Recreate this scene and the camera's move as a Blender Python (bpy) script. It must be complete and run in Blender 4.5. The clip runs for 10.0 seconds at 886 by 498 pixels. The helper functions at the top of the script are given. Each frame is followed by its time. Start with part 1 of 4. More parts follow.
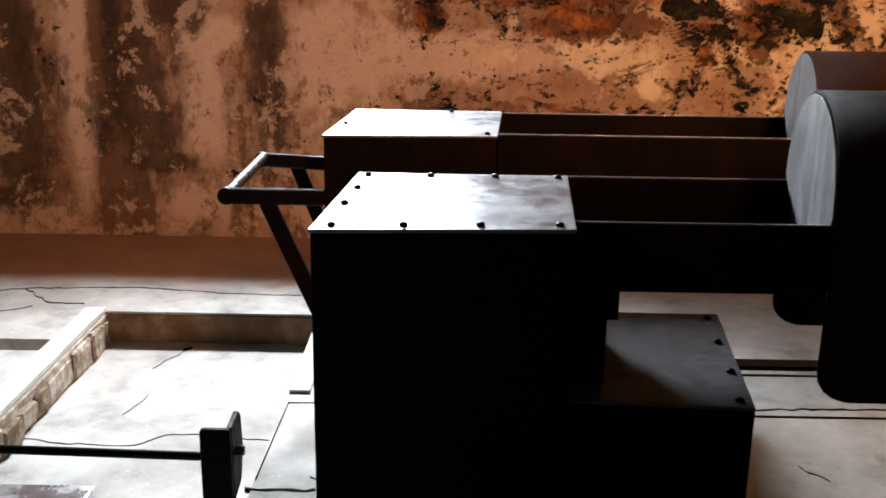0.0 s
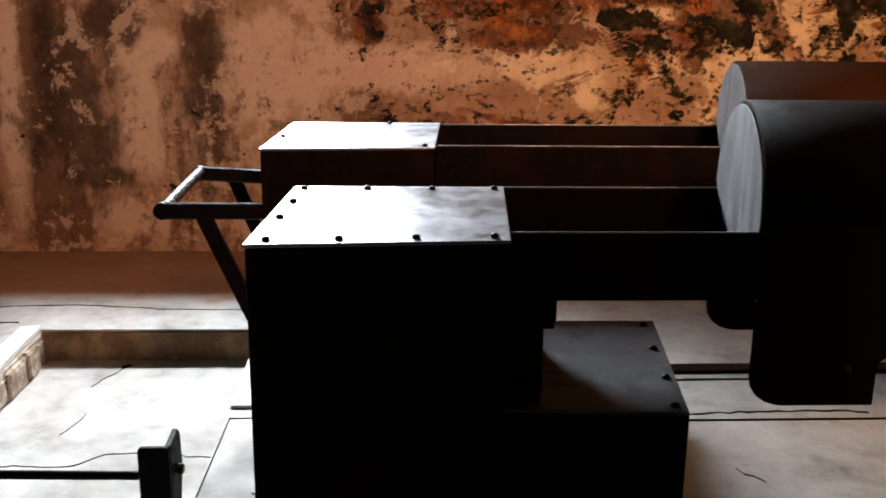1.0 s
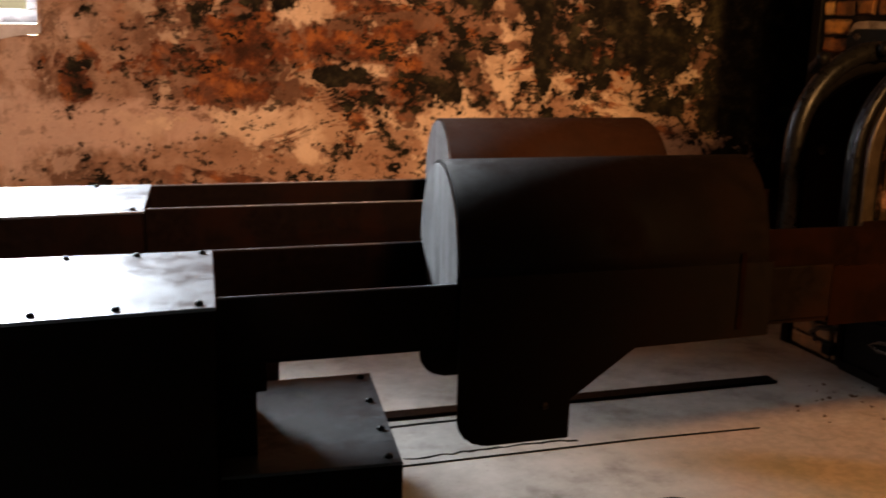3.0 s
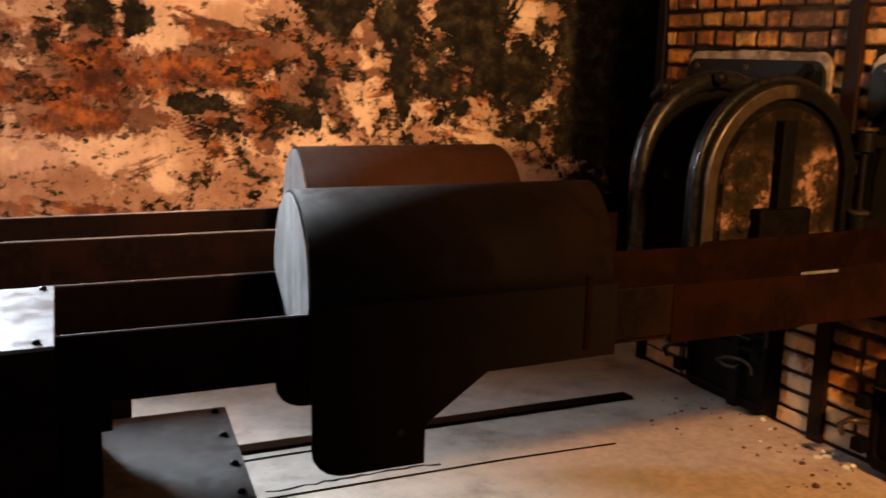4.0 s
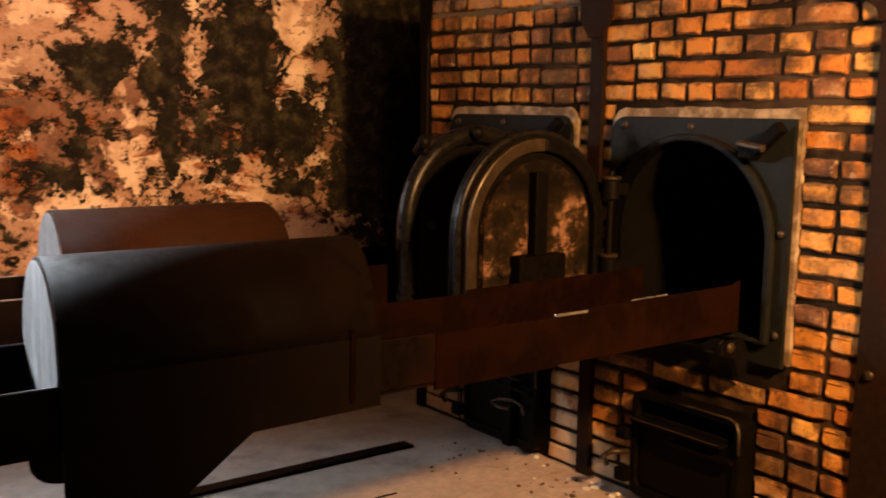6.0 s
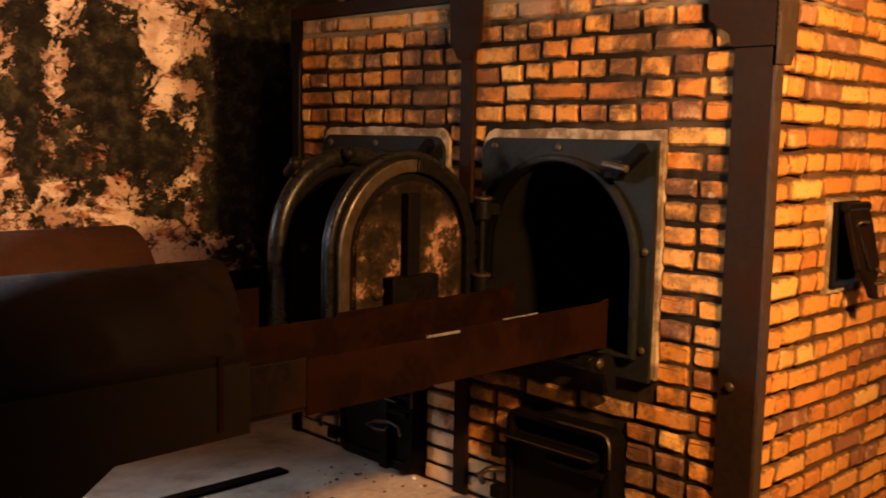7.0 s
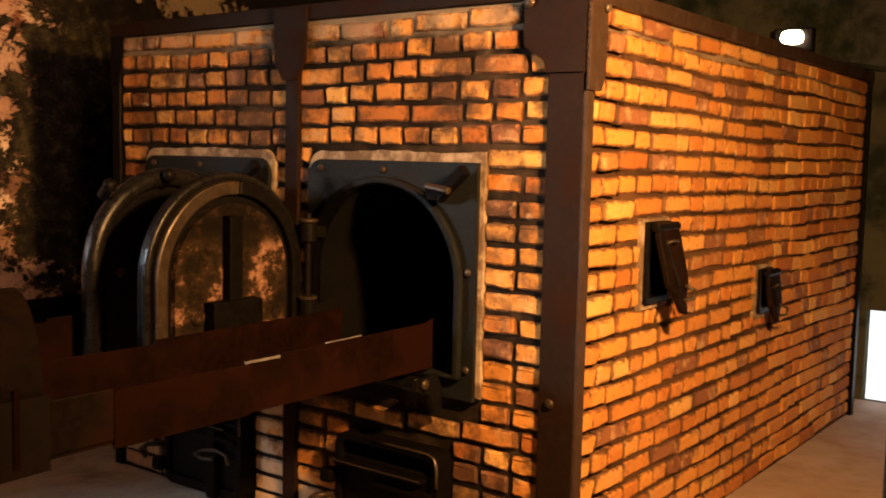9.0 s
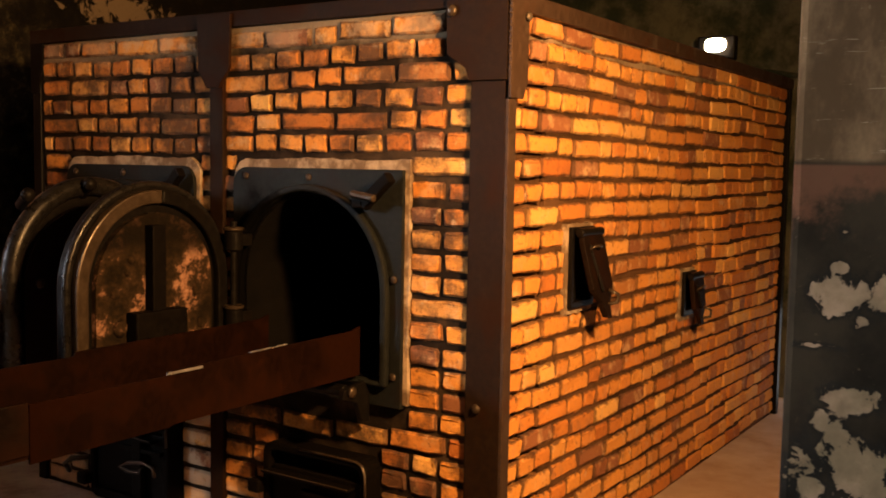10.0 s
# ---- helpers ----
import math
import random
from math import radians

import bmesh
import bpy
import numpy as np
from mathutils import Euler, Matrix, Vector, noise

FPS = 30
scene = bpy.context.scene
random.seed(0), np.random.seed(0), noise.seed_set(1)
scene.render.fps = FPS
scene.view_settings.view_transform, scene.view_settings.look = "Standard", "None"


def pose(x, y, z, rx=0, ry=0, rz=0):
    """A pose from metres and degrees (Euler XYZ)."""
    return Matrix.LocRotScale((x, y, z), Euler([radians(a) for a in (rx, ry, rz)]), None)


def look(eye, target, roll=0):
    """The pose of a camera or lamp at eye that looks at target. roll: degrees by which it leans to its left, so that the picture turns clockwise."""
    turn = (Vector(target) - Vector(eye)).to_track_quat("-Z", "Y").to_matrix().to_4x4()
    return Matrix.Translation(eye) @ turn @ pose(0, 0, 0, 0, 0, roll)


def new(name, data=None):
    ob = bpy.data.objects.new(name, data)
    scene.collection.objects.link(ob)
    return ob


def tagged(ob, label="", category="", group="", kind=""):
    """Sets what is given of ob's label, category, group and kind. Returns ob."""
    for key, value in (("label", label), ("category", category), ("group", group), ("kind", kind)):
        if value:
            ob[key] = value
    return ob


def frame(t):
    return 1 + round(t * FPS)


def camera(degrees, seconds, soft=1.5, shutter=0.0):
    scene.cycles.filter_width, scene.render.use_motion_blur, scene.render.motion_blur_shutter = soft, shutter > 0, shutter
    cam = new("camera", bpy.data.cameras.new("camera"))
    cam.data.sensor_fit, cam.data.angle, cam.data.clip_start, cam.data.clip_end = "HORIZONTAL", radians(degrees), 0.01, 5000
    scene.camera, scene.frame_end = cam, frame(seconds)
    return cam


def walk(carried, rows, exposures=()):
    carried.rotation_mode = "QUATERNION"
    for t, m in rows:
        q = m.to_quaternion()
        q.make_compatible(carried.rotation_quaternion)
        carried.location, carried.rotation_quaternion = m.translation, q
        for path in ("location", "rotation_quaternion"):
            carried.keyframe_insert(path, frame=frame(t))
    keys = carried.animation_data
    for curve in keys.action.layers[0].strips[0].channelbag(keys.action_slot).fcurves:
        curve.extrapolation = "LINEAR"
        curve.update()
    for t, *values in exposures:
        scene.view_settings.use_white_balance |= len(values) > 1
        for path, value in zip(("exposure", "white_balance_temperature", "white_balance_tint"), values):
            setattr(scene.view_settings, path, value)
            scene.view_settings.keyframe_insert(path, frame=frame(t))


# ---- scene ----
cam = camera(48.0, 10.0, soft=1.7, shutter=0.5)

PATH = [
    (0, (-2.964, -1.326, 1.238), (-2.983, 0.595, 0.682), 0.8),
    (0.5, (-2.955, -1.329, 1.243), (-2.927, 0.596, 0.701), 0.9),
    (1, (-2.945, -1.332, 1.245), (-2.856, 0.593, 0.709), 0.7),
    (1.5, (-2.935, -1.335, 1.248), (-2.78, 0.589, 0.727), 0.8),
    (2, (-2.916, -1.343, 1.252), (-2.645, 0.572, 0.743), 1.1),
    (2.5, (-2.899, -1.356, 1.266), (-2.456, 0.536, 0.793), 1.3),
    (3, (-2.884, -1.37, 1.281), (-2.284, 0.488, 0.847), 1.4),
    (4.5, (-2.833, -1.407, 1.296), (-1.889, 0.32, 0.94), 1.5),
    (5, (-2.824, -1.422, 1.299), (-1.783, 0.254, 0.971), 1.1),
    (5.5, (-2.814, -1.441, 1.307), (-1.688, 0.185, 1.012), 1.1),
    (5.7, (-2.81, -1.449, 1.308), (-1.655, 0.159, 1.025), 1.1),
    (7, (-2.778, -1.459, 1.315), (-1.386, -0.041, 1.091), 1.1),
    (7.5, (-2.766, -1.468, 1.32), (-1.316, -0.106, 1.11), 1.5),
    (8, (-2.752, -1.478, 1.322), (-1.256, -0.165, 1.129), 1.5),
    (8.5, (-2.737, -1.495, 1.322), (-1.192, -0.238, 1.137), 1.7),
    (9, (-2.715, -1.512, 1.323), (-1.12, -0.318, 1.145), 1.3),
    (9.5, (-2.701, -1.53, 1.327), (-1.063, -0.396, 1.152), 1.0),
    (10, (-2.698, -1.554, 1.329), (-1.033, -0.46, 1.165), 1.0),
]
EXPOSURE = [(0, -0.72), (2, -0.82), (3, -0.7), (3.7, -0.3), (4.5, 0.1), (5.5, -0.05), (7, 0.0), (8, 0.1), (9.5, 0.25), (10, 0.05)]
walk(cam, [(t, look(eye, target, roll)) for t, eye, target, roll in PATH], EXPOSURE)

# ---- light ----
FZ = -0.107          # floor level
WALL_Y = 3.48        # inner face of the plastered wall
world = bpy.data.worlds.new("world")
world.use_nodes = True
scene.world = world
wn = world.node_tree.nodes
sky = wn.new("ShaderNodeTexSky")
sky.sky_type, sky.sun_disc = "NISHITA", False
sky.sun_elevation, sky.sun_rotation = radians(35), radians(20)
world.node_tree.links.new(sky.outputs[0], wn["Background"].inputs[0])
wn["Background"].inputs[1].default_value = 0.1


def lamp(name, kind, place, energy, colour, aim=None, **more):
    data = bpy.data.lights.new(name, kind)
    data.energy, data.color = energy, colour
    for key in more:
        if key == "radius":
            data.shadow_soft_size = more[key]
        if key == "size":
            data.shape, data.size, data.size_y = "RECTANGLE", more[key][0], more[key][1]
    ob = new(name, data)
    ob.matrix_world = look(place, aim) if aim else Matrix.Translation(place)
    return ob


WARM = (1.0, 0.50, 0.168)
furnace_flood = lamp("furnace_flood_light", "SPOT", (-0.92, -1.45, 1.94), 830.0, WARM, aim=(0.30, 0.50, 1.10), radius=0.09)
furnace_flood.data.spot_size, furnace_flood.data.spot_blend = radians(122), 1.0
wall_flood = lamp("wall_flood_light", "SPOT", (-1.75, -0.95, 2.75), 1000.0, (1.0, 0.52, 0.305), aim=(-2.95, 3.48, 2.4), radius=0.22)
wall_flood.data.spot_size, wall_flood.data.spot_blend = radians(94), 0.7
lamp("window_daylight", "AREA", (-3.58, 4.08, 2.02), 600.0, (0.86, 0.93, 1.0), aim=(-3.57, 1.2, 0.0), size=(0.56, 0.50))
lamp("window_daylight_side", "AREA", (-4.22, 4.06, 1.98), 150.0, (0.86, 0.93, 1.0), aim=(-2.6, 1.4, 0.0), size=(0.30, 0.45))

# ---- materials ----


class Mat:
    """Small helper round a node tree."""

    def __init__(self, name, rough=0.7, metal=0.0):
        self.m = bpy.data.materials.new(name)
        self.m.use_nodes = True
        self.n, self.l = self.m.node_tree.nodes, self.m.node_tree.links
        self.b = self.n["Principled BSDF"]
        self.b.inputs["Roughness"].default_value = rough
        self.b.inputs["Metallic"].default_value = metal
        self.coord = self.n.new("ShaderNodeTexCoord").outputs["Object"]

    def link(self, a, b):
        self.l.new(a, b)

    def put(self, socket, value):
        if hasattr(value, "is_output"):
            self.link(value, socket)
        else:
            socket.default_value = value

    def scaled(self, s, where=None, shift=(0, 0, 0)):
        n = self.n.new("ShaderNodeMapping")
        self.link(where or self.coord, n.inputs["Vector"])
        n.inputs["Scale"].default_value = s
        n.inputs["Location"].default_value = shift
        return n.outputs[0]

    def noise(self, scale, detail=6, rough=0.6, vec=None, distort=0.0):
        n = self.n.new("ShaderNodeTexNoise")
        n.inputs["Scale"].default_value, n.inputs["Detail"].default_value = scale, detail
        n.inputs["Roughness"].default_value, n.inputs["Distortion"].default_value = rough, distort
        self.link(vec or self.coord, n.inputs["Vector"])
        return n.outputs[0]

    def voronoi(self, scale, feature="DISTANCE_TO_EDGE", vec=None):
        n = self.n.new("ShaderNodeTexVoronoi")
        n.feature = feature
        n.inputs["Scale"].default_value = scale
        self.link(vec or self.coord, n.inputs["Vector"])
        return n.outputs["Distance"]

    def step(self, value, lo, hi, a=0.0, b=1.0):
        n = self.n.new("ShaderNodeMapRange")
        n.interpolation_type = "SMOOTHSTEP"
        for k, v in zip(("Value", "From Min", "From Max", "To Min", "To Max"), (value, lo, hi, a, b)):
            self.put(n.inputs[k], v)
        return n.outputs[0]

    def math(self, op, a, b=0.0):
        n = self.n.new("ShaderNodeMath")
        n.operation = op
        self.put(n.inputs[0], a)
        self.put(n.inputs[1], b)
        return n.outputs[0]

    def mix(self, f, a, b, kind="MIX"):
        n = self.n.new("ShaderNodeMix")
        n.data_type, n.blend_type = "RGBA", kind
        self.put(n.inputs[0], f)
        for s, v in ((n.inputs[6], a), (n.inputs[7], b)):
            self.put(s, (*v, 1) if isinstance(v, tuple) else v)
        return n.outputs[2]

    def ramp(self, f, stops, sharp=False):
        n = self.n.new("ShaderNodeValToRGB")
        self.put(n.inputs[0], f)
        e = n.color_ramp.elements
        while len(e) < len(stops):
            e.new(0.5)
        for el, (p, c) in zip(e, stops):
            el.position, el.color = p, (*c, 1)
        n.color_ramp.interpolation = "CONSTANT" if sharp else "LINEAR"
        return n.outputs[0]

    def axes(self):
        n = self.n.new("ShaderNodeSeparateXYZ")
        self.link(self.coord, n.inputs[0])
        return n.outputs

    def bump(self, height, strength=0.4, distance=0.01):
        n = self.n.new("ShaderNodeBump")
        n.inputs["Strength"].default_value, n.inputs["Distance"].default_value = strength, distance
        self.link(height, n.inputs["Height"])
        self.link(n.outputs[0], self.b.inputs["Normal"])

    def colour(self, c):
        self.put(self.b.inputs["Base Color"], (*c, 1) if isinstance(c, tuple) else c)
        return self

    def rough(self, r):
        self.put(self.b.inputs["Roughness"], r)
        return self


# stains and patches on the plastered wall: x, z, half width, half height
MOULD = [(0.36, 1.0, 0.26, 0.4), (0.42, 1.75, 0.30, 0.36), (0.95, 1.9, 0.65, 0.75), (-0.9, 1.45, 0.07, 0.13), (-0.41, 1.62, 0.24, 0.34), (0.48, 1.42, 0.38, 0.54), (-0.78, 1.74, 0.10, 0.3), (-0.12, 1.24, 0.36, 0.15), (-0.06, 0.89, 0.14, 0.05), (0.58, 0.77, 0.25, 0.2),
         (-2.33, 1.45, 0.1, 0.1), (-2.14, 1.43, 0.07, 0.08), (-1.17, 1.54, 0.18, 0.11), (-0.8, 1.2, 0.05, 0.28), (-0.49, 1.47, 0.14, 0.18), (-1.85, 1.04, 0.13, 0.04), (-1.3, 0.97, 0.13, 0.08)]
LIMEWASH = [(-1.87, 1.47, 0.32, 0.11), (-1.93, 1.06, 0.25, 0.05), (-2.04, 0.79, 0.45, 0.11), (-0.11, 1.7, 0.2, 0.28), (-0.64, 1.73, 0.07, 0.22), (-0.94, 1.02, 0.13, 0.13), (-0.18, 0.92, 0.31, 0.03), (-0.03, 1.94, 0.69, 0.03)]
OCHRE = [(-1.82, 1.21, 0.31, 0.09), (-1.52, 0.98, 0.08, 0.15), (-2.32, 1.18, 0.19, 0.13), (-0.43, 1.14, 0.17, 0.15), (-2.36, 0.95, 0.22, 0.06), (-3.09, 0.97, 0.06, 0.09), (-2.5, 1.1, 0.46, 0.07)]
PINK = [(-3.58, 0.92, 0.22, 0.13), (-4.14, 0.89, 0.15, 0.1), (-4.79, 0.71, 0.08, 0.53), (-4.18, 0.55, 0.11, 0.31), (-3.55, 0.74, 0.3, 0.19), (-4.25, 0.07, 0.17, 0.09), (-3.0, 0.8, 0.5, 0.12)]
STAIN = [(-5.08, 0.60, 0.20, 0.52), (-4.30, 1.02, 0.14, 0.10), (-4.49, 0.62, 0.21, 0.46), (-3.86, 0.66, 0.1, 0.47), (-4.41, 0.27, 0.22, 0.06), (-5.19, 0.08, 0.17, 0.06)]


def plaster_wall():
    """Old lime plaster: brown water stains, rust and mould, paint flaked off in rows, furnace shade painted in."""
    k = Mat("peeling_plaster", 0.9)
    k.b.inputs["Specular IOR Level"].default_value = 0.08
    x, y, z = k.axes()
    big = k.noise(1.1, 5, 0.55)
    mid = k.noise(3.2, 7, 0.62, k.scaled((0.8, 1, 1.3)), 0.4)
    fine = k.noise(26, 6, 0.7)
    grain = k.noise(90, 4, 0.7)
    drip = k.noise(2.4, 6, 0.62, k.scaled((1.6, 1, 0.25)))
    flake = k.noise(9.0, 11, 0.76, k.scaled((0.95, 1, 1.12), shift=(3, 0, 1)), 0.12)
    ragged = k.math("SUBTRACT", k.noise(5.5, 12, 0.74, k.scaled((1, 1, 1), shift=(5, 0, 9)), 0.4), 0.5)
    soft = k.math("SUBTRACT", k.noise(4.0, 9, 0.7, k.scaled((1.4, 1, 0.7), shift=(1, 0, 3))), 0.5)

    def patches(spots):
        field = None
        for px, pz, rx, rz in spots:
            n = k.n.new("ShaderNodeVectorMath")
            n.operation = "LENGTH"
            k.link(k.scaled((1 / rx, 0, 1 / rz), shift=(-px / rx, 0, -pz / rz)), n.inputs[0])
            field = n.outputs["Value"] if field is None else k.math("MINIMUM", field, n.outputs["Value"])
        return field

    base = k.ramp(mid, [(0.25, (0.28, 0.155, 0.092)), (0.45, (0.42, 0.25, 0.16)), (0.6, (0.52, 0.345, 0.235)), (0.78, (0.62, 0.46, 0.33))])
    c = k.mix(k.math("MULTIPLY", k.step(fine, 0.50, 0.62), 0.35), base, (0.25, 0.14, 0.08))
    # smooth brown water stains where the wall is damp
    stain = k.math("MULTIPLY", k.step(k.math("ADD", drip, k.math("MULTIPLY", k.math("SUBTRACT", fine, 0.5), 0.25)), 0.46, 0.56), k.step(x, -2.2, -3.2, 0.10, 0.8))
    c = k.mix(stain, c, (0.13, 0.065, 0.036))
    c = k.mix(k.math("MULTIPLY", k.step(k.math("ADD", patches(PINK), k.math("MULTIPLY", soft, 3.0)), 1.3, 0.7), 0.9), c, k.mix(fine, (0.58, 0.38, 0.27), (0.74, 0.54, 0.41)))
    c = k.mix(k.math("MULTIPLY", k.step(k.math("ADD", patches(STAIN), k.math("MULTIPLY", soft, 4.0)), 1.4, 0.6), 0.88), c, k.mix(k.step(fine, 0.4, 0.6), (0.036, 0.024, 0.016), (0.085, 0.050, 0.031)))
    left = k.step(x, -2.7, -3.2)
    pale = k.step(k.noise(5.0, 12, 0.75, k.scaled((1, 1, 0.9), shift=(12, 0, 2)), 0.3), 0.535, 0.57)
    c = k.mix(k.math("MULTIPLY", k.math("MULTIPLY", pale, left), 0.65), c, (0.68, 0.48, 0.35))
    mottle = k.step(k.noise(7.0, 12, 0.76, k.scaled((1.2, 1, 0.8), shift=(4, 0, 12)), 0.3), 0.555, 0.60)
    c = k.mix(k.math("MULTIPLY", k.math("MULTIPLY", mottle, left), 0.6), c, (0.095, 0.055, 0.033))
    # a broad band of brown damp, with paler plaster below it
    right = k.step(x, -3.2, -2.4)
    band = k.math("MULTIPLY", k.step(k.math("ADD", z, k.math("MULTIPLY", ragged, 0.9)), 0.90, 0.95), k.math("MULTIPLY", right, k.step(z, 1.58, 1.36)))
    c = k.mix(k.math("MULTIPLY", band, 0.72), c, k.mix(k.step(mid, 0.4, 0.62), (0.075, 0.032, 0.018), (0.22, 0.105, 0.06)))
    # bright remains of lime wash
    lime = k.math("MULTIPLY", k.step(k.noise(3.0, 9, 0.68, k.scaled((1, 1, 0.9), shift=(9, 0, 4))), 0.52, 0.56), right)
    limed = k.math("MAXIMUM", lime, k.step(k.math("ADD", patches(LIMEWASH), k.math("MULTIPLY", ragged, 6.5)), 1.15, 0.95))
    c = k.mix(k.math("MULTIPLY", limed, 0.85), c, k.mix(k.step(k.math("ADD", k.math("MULTIPLY", mid, 0.5), k.math("MULTIPLY", drip, 0.5)), 0.42, 0.58), (0.54, 0.36, 0.23), (0.90, 0.70, 0.49)))
    # rust and ochre
    rust = k.math("MULTIPLY", k.step(k.noise(2.6, 8, 0.66, k.scaled((0.8, 1, 1.7), shift=(2, 0, 7)), 0.5), 0.55, 0.60), right)
    rust = k.math("MAXIMUM", rust, k.step(k.math("ADD", patches(OCHRE), k.math("MULTIPLY", ragged, 7.0)), 1.25, 0.85))
    c = k.mix(k.math("MULTIPLY", rust, 0.88), c, k.ramp(k.noise(8, 7, 0.7), [(0.38, (0.035, 0.013, 0.007)), (0.5, (0.15, 0.042, 0.015)), (0.62, (0.42, 0.145, 0.035))]))
    # paint flaked off to dark mould, more of it towards the furnace
    thr = k.step(x, -3.7, -2.8, 0.66, 0.552)
    thr = k.math("SUBTRACT", thr, k.step(x, -2.2, -1.2, 0.0, 0.03))
    thr = k.math("SUBTRACT", thr, k.step(x, 0.15, 0.7, 0.0, 0.22))
    thr = k.math("SUBTRACT", thr, k.math("MULTIPLY", limed, -0.035))
    thr = k.math("SUBTRACT", thr, k.math("MULTIPLY", rust, 0.04))
    thr = k.math("SUBTRACT", thr, k.math("MULTIPLY", k.math("SUBTRACT", band, 0.6), k.math("MULTIPLY", right, 0.05)))
    thr = k.math("SUBTRACT", thr, k.math("MULTIPLY", k.math("SUBTRACT", big, 0.5), 0.35))
    dark = k.step(k.math("SUBTRACT", flake, thr), 0.0, 0.025)
    dark = k.math("MAXIMUM", dark, k.step(k.math("ADD", patches(MOULD), k.math("MULTIPLY", ragged, 5.0)), 1.12, 0.98))
    c = k.mix(dark, c, k.ramp(k.noise(12, 8, 0.7), [(0.36, (0.007, 0.006, 0.005)), (0.52, (0.018, 0.015, 0.010)), (0.66, (0.065, 0.055, 0.028))]))
    speck = k.math("MULTIPLY", k.step(k.noise(20, 9, 0.7, k.scaled((0.8, 1, 1.2))), 0.57, 0.60), k.step(x, -3.6, -2.6, 0.1, 0.85))
    c = k.mix(speck, c, (0.035, 0.026, 0.016))
    spots = k.step(k.voronoi(8.0, "F1", k.scaled((1, 1, 1.25))), 0.16, 0.12)
    spots = k.math("MULTIPLY", spots, k.step(flake, 0.46, 0.50))
    c = k.mix(k.math("MULTIPLY", spots, right), c, (0.04, 0.03, 0.02))
    # near-black towards the furnace: the shade there is painted in, with a ragged edge
    soot_shade = k.math("MULTIPLY", k.step(k.math("ADD", x, k.math("MULTIPLY", ragged, 1.6)), 0.55, 0.85), 0.88)
    c = k.mix(soot_shade, c, (0.006, 0.005, 0.004))
    c = k.mix(k.step(k.math("ADD", patches([(1.36, 2.24, 0.30, 0.10)]), k.math("MULTIPLY", ragged, 6.0)), 1.0, 0.85), c, (0.20, 0.15, 0.10))
    c = k.mix(0.35, c, k.mix(grain, (0.35, 0.32, 0.28), (1, 1, 1)), "MULTIPLY")
    k.colour(c)
    h = k.math("SUBTRACT", k.math("ADD", k.math("MULTIPLY", fine, 0.5), k.math("ADD", mid, k.math("MULTIPLY", limed, 0.35))), k.math("MULTIPLY", dark, 0.6))
    k.bump(h, 0.6, 0.012)
    return k.m


def floor_material():
    k = Mat("worn_concrete", 0.75)
    x, y, z = k.axes()
    big, mid, fine = k.noise(0.9, 5, 0.55), k.noise(4.5, 8, 0.65), k.noise(30, 6, 0.7)
    c = k.ramp(mid, [(0.28, (0.20, 0.185, 0.165)), (0.46, (0.36, 0.345, 0.32)), (0.62, (0.45, 0.435, 0.41)), (0.8, (0.52, 0.505, 0.48))])
    c = k.mix(k.math("MULTIPLY", k.step(big, 0.5, 0.62), 0.5), c, (0.20, 0.175, 0.15))
    c = k.mix(k.math("MULTIPLY", k.step(fine, 0.60, 0.70), 0.45), c, (0.16, 0.13, 0.10))
    c = k.mix(k.math("MULTIPLY", k.step(fine, 0.30, 0.42, 1.0, 0.0), 0.3), c, (0.60, 0.58, 0.55))
    # brown dirt along the wall, with the window sill's shadow painted in
    dirt_and_shade = k.step(k.math("ADD", y, k.math("MULTIPLY", k.math("SUBTRACT", mid, 0.5), 0.5)), 2.66, 2.86)
    c = k.mix(k.math("MULTIPLY", dirt_and_shade, 0.94), c, k.mix(fine, (0.17, 0.070, 0.034), (0.28, 0.125, 0.062)))
    dust = k.math("MULTIPLY", k.step(k.math("ADD", x, k.math("MULTIPLY", mid, 2.4)), -0.4, 0.7), 0.6)
    # the dust stops where the tray's shadow line is painted in
    dust_shade_edge = k.step(k.math("ADD", y, k.math("MULTIPLY", k.math("SUBTRACT", mid, 0.5), 0.22)), 1.69, 1.63)
    c = k.mix(k.math("MULTIPLY", k.math("MULTIPLY", dust, dust_shade_edge), k.step(x, -2.2, -0.9)), c, k.mix(k.step(x, -0.2, 0.4), k.mix(k.step(fine, 0.4, 0.6), (0.24, 0.135, 0.098), (0.40, 0.245, 0.19)), (0.28, 0.145, 0.08)))
    k.colour(c).rough(k.step(mid, 0.3, 0.7, 0.85, 0.6))
    k.bump(k.math("ADD", mid, k.math("MULTIPLY", fine, 0.35)), 0.35, 0.01)
    return k.m


def iron(name, dark, rust, rust_amount, rough=0.45, metal=0.6, wear=0.0, sheen=0.15):
    k = Mat(name, rough, metal)
    k.b.inputs["Specular IOR Level"].default_value = sheen
    mid, fine = k.noise(5, 7, 0.62), k.noise(45, 6, 0.7)
    c = k.mix(k.step(fine, 0.35, 0.7), dark, tuple(min(1, v * 1.7) for v in dark))
    r = k.math("MULTIPLY", k.step(mid, 0.62 - 0.35 * rust_amount, 0.72 - 0.2 * rust_amount), min(1, 0.35 + rust_amount))
    c = k.mix(r, c, k.mix(fine, rust, tuple(v * 0.45 for v in rust)))
    if wear:
        c = k.mix(k.math("MULTIPLY", k.step(k.noise(12, 5, 0.6, k.scaled((1, 1, 0.5))), 0.58, 0.72), wear), c, (0.30, 0.26, 0.21))
    k.colour(c)
    k.rough(k.math("ADD", k.math("MULTIPLY", r, 0.25), k.step(fine, 0.3, 0.75, rough - 0.08, rough + 0.12)))
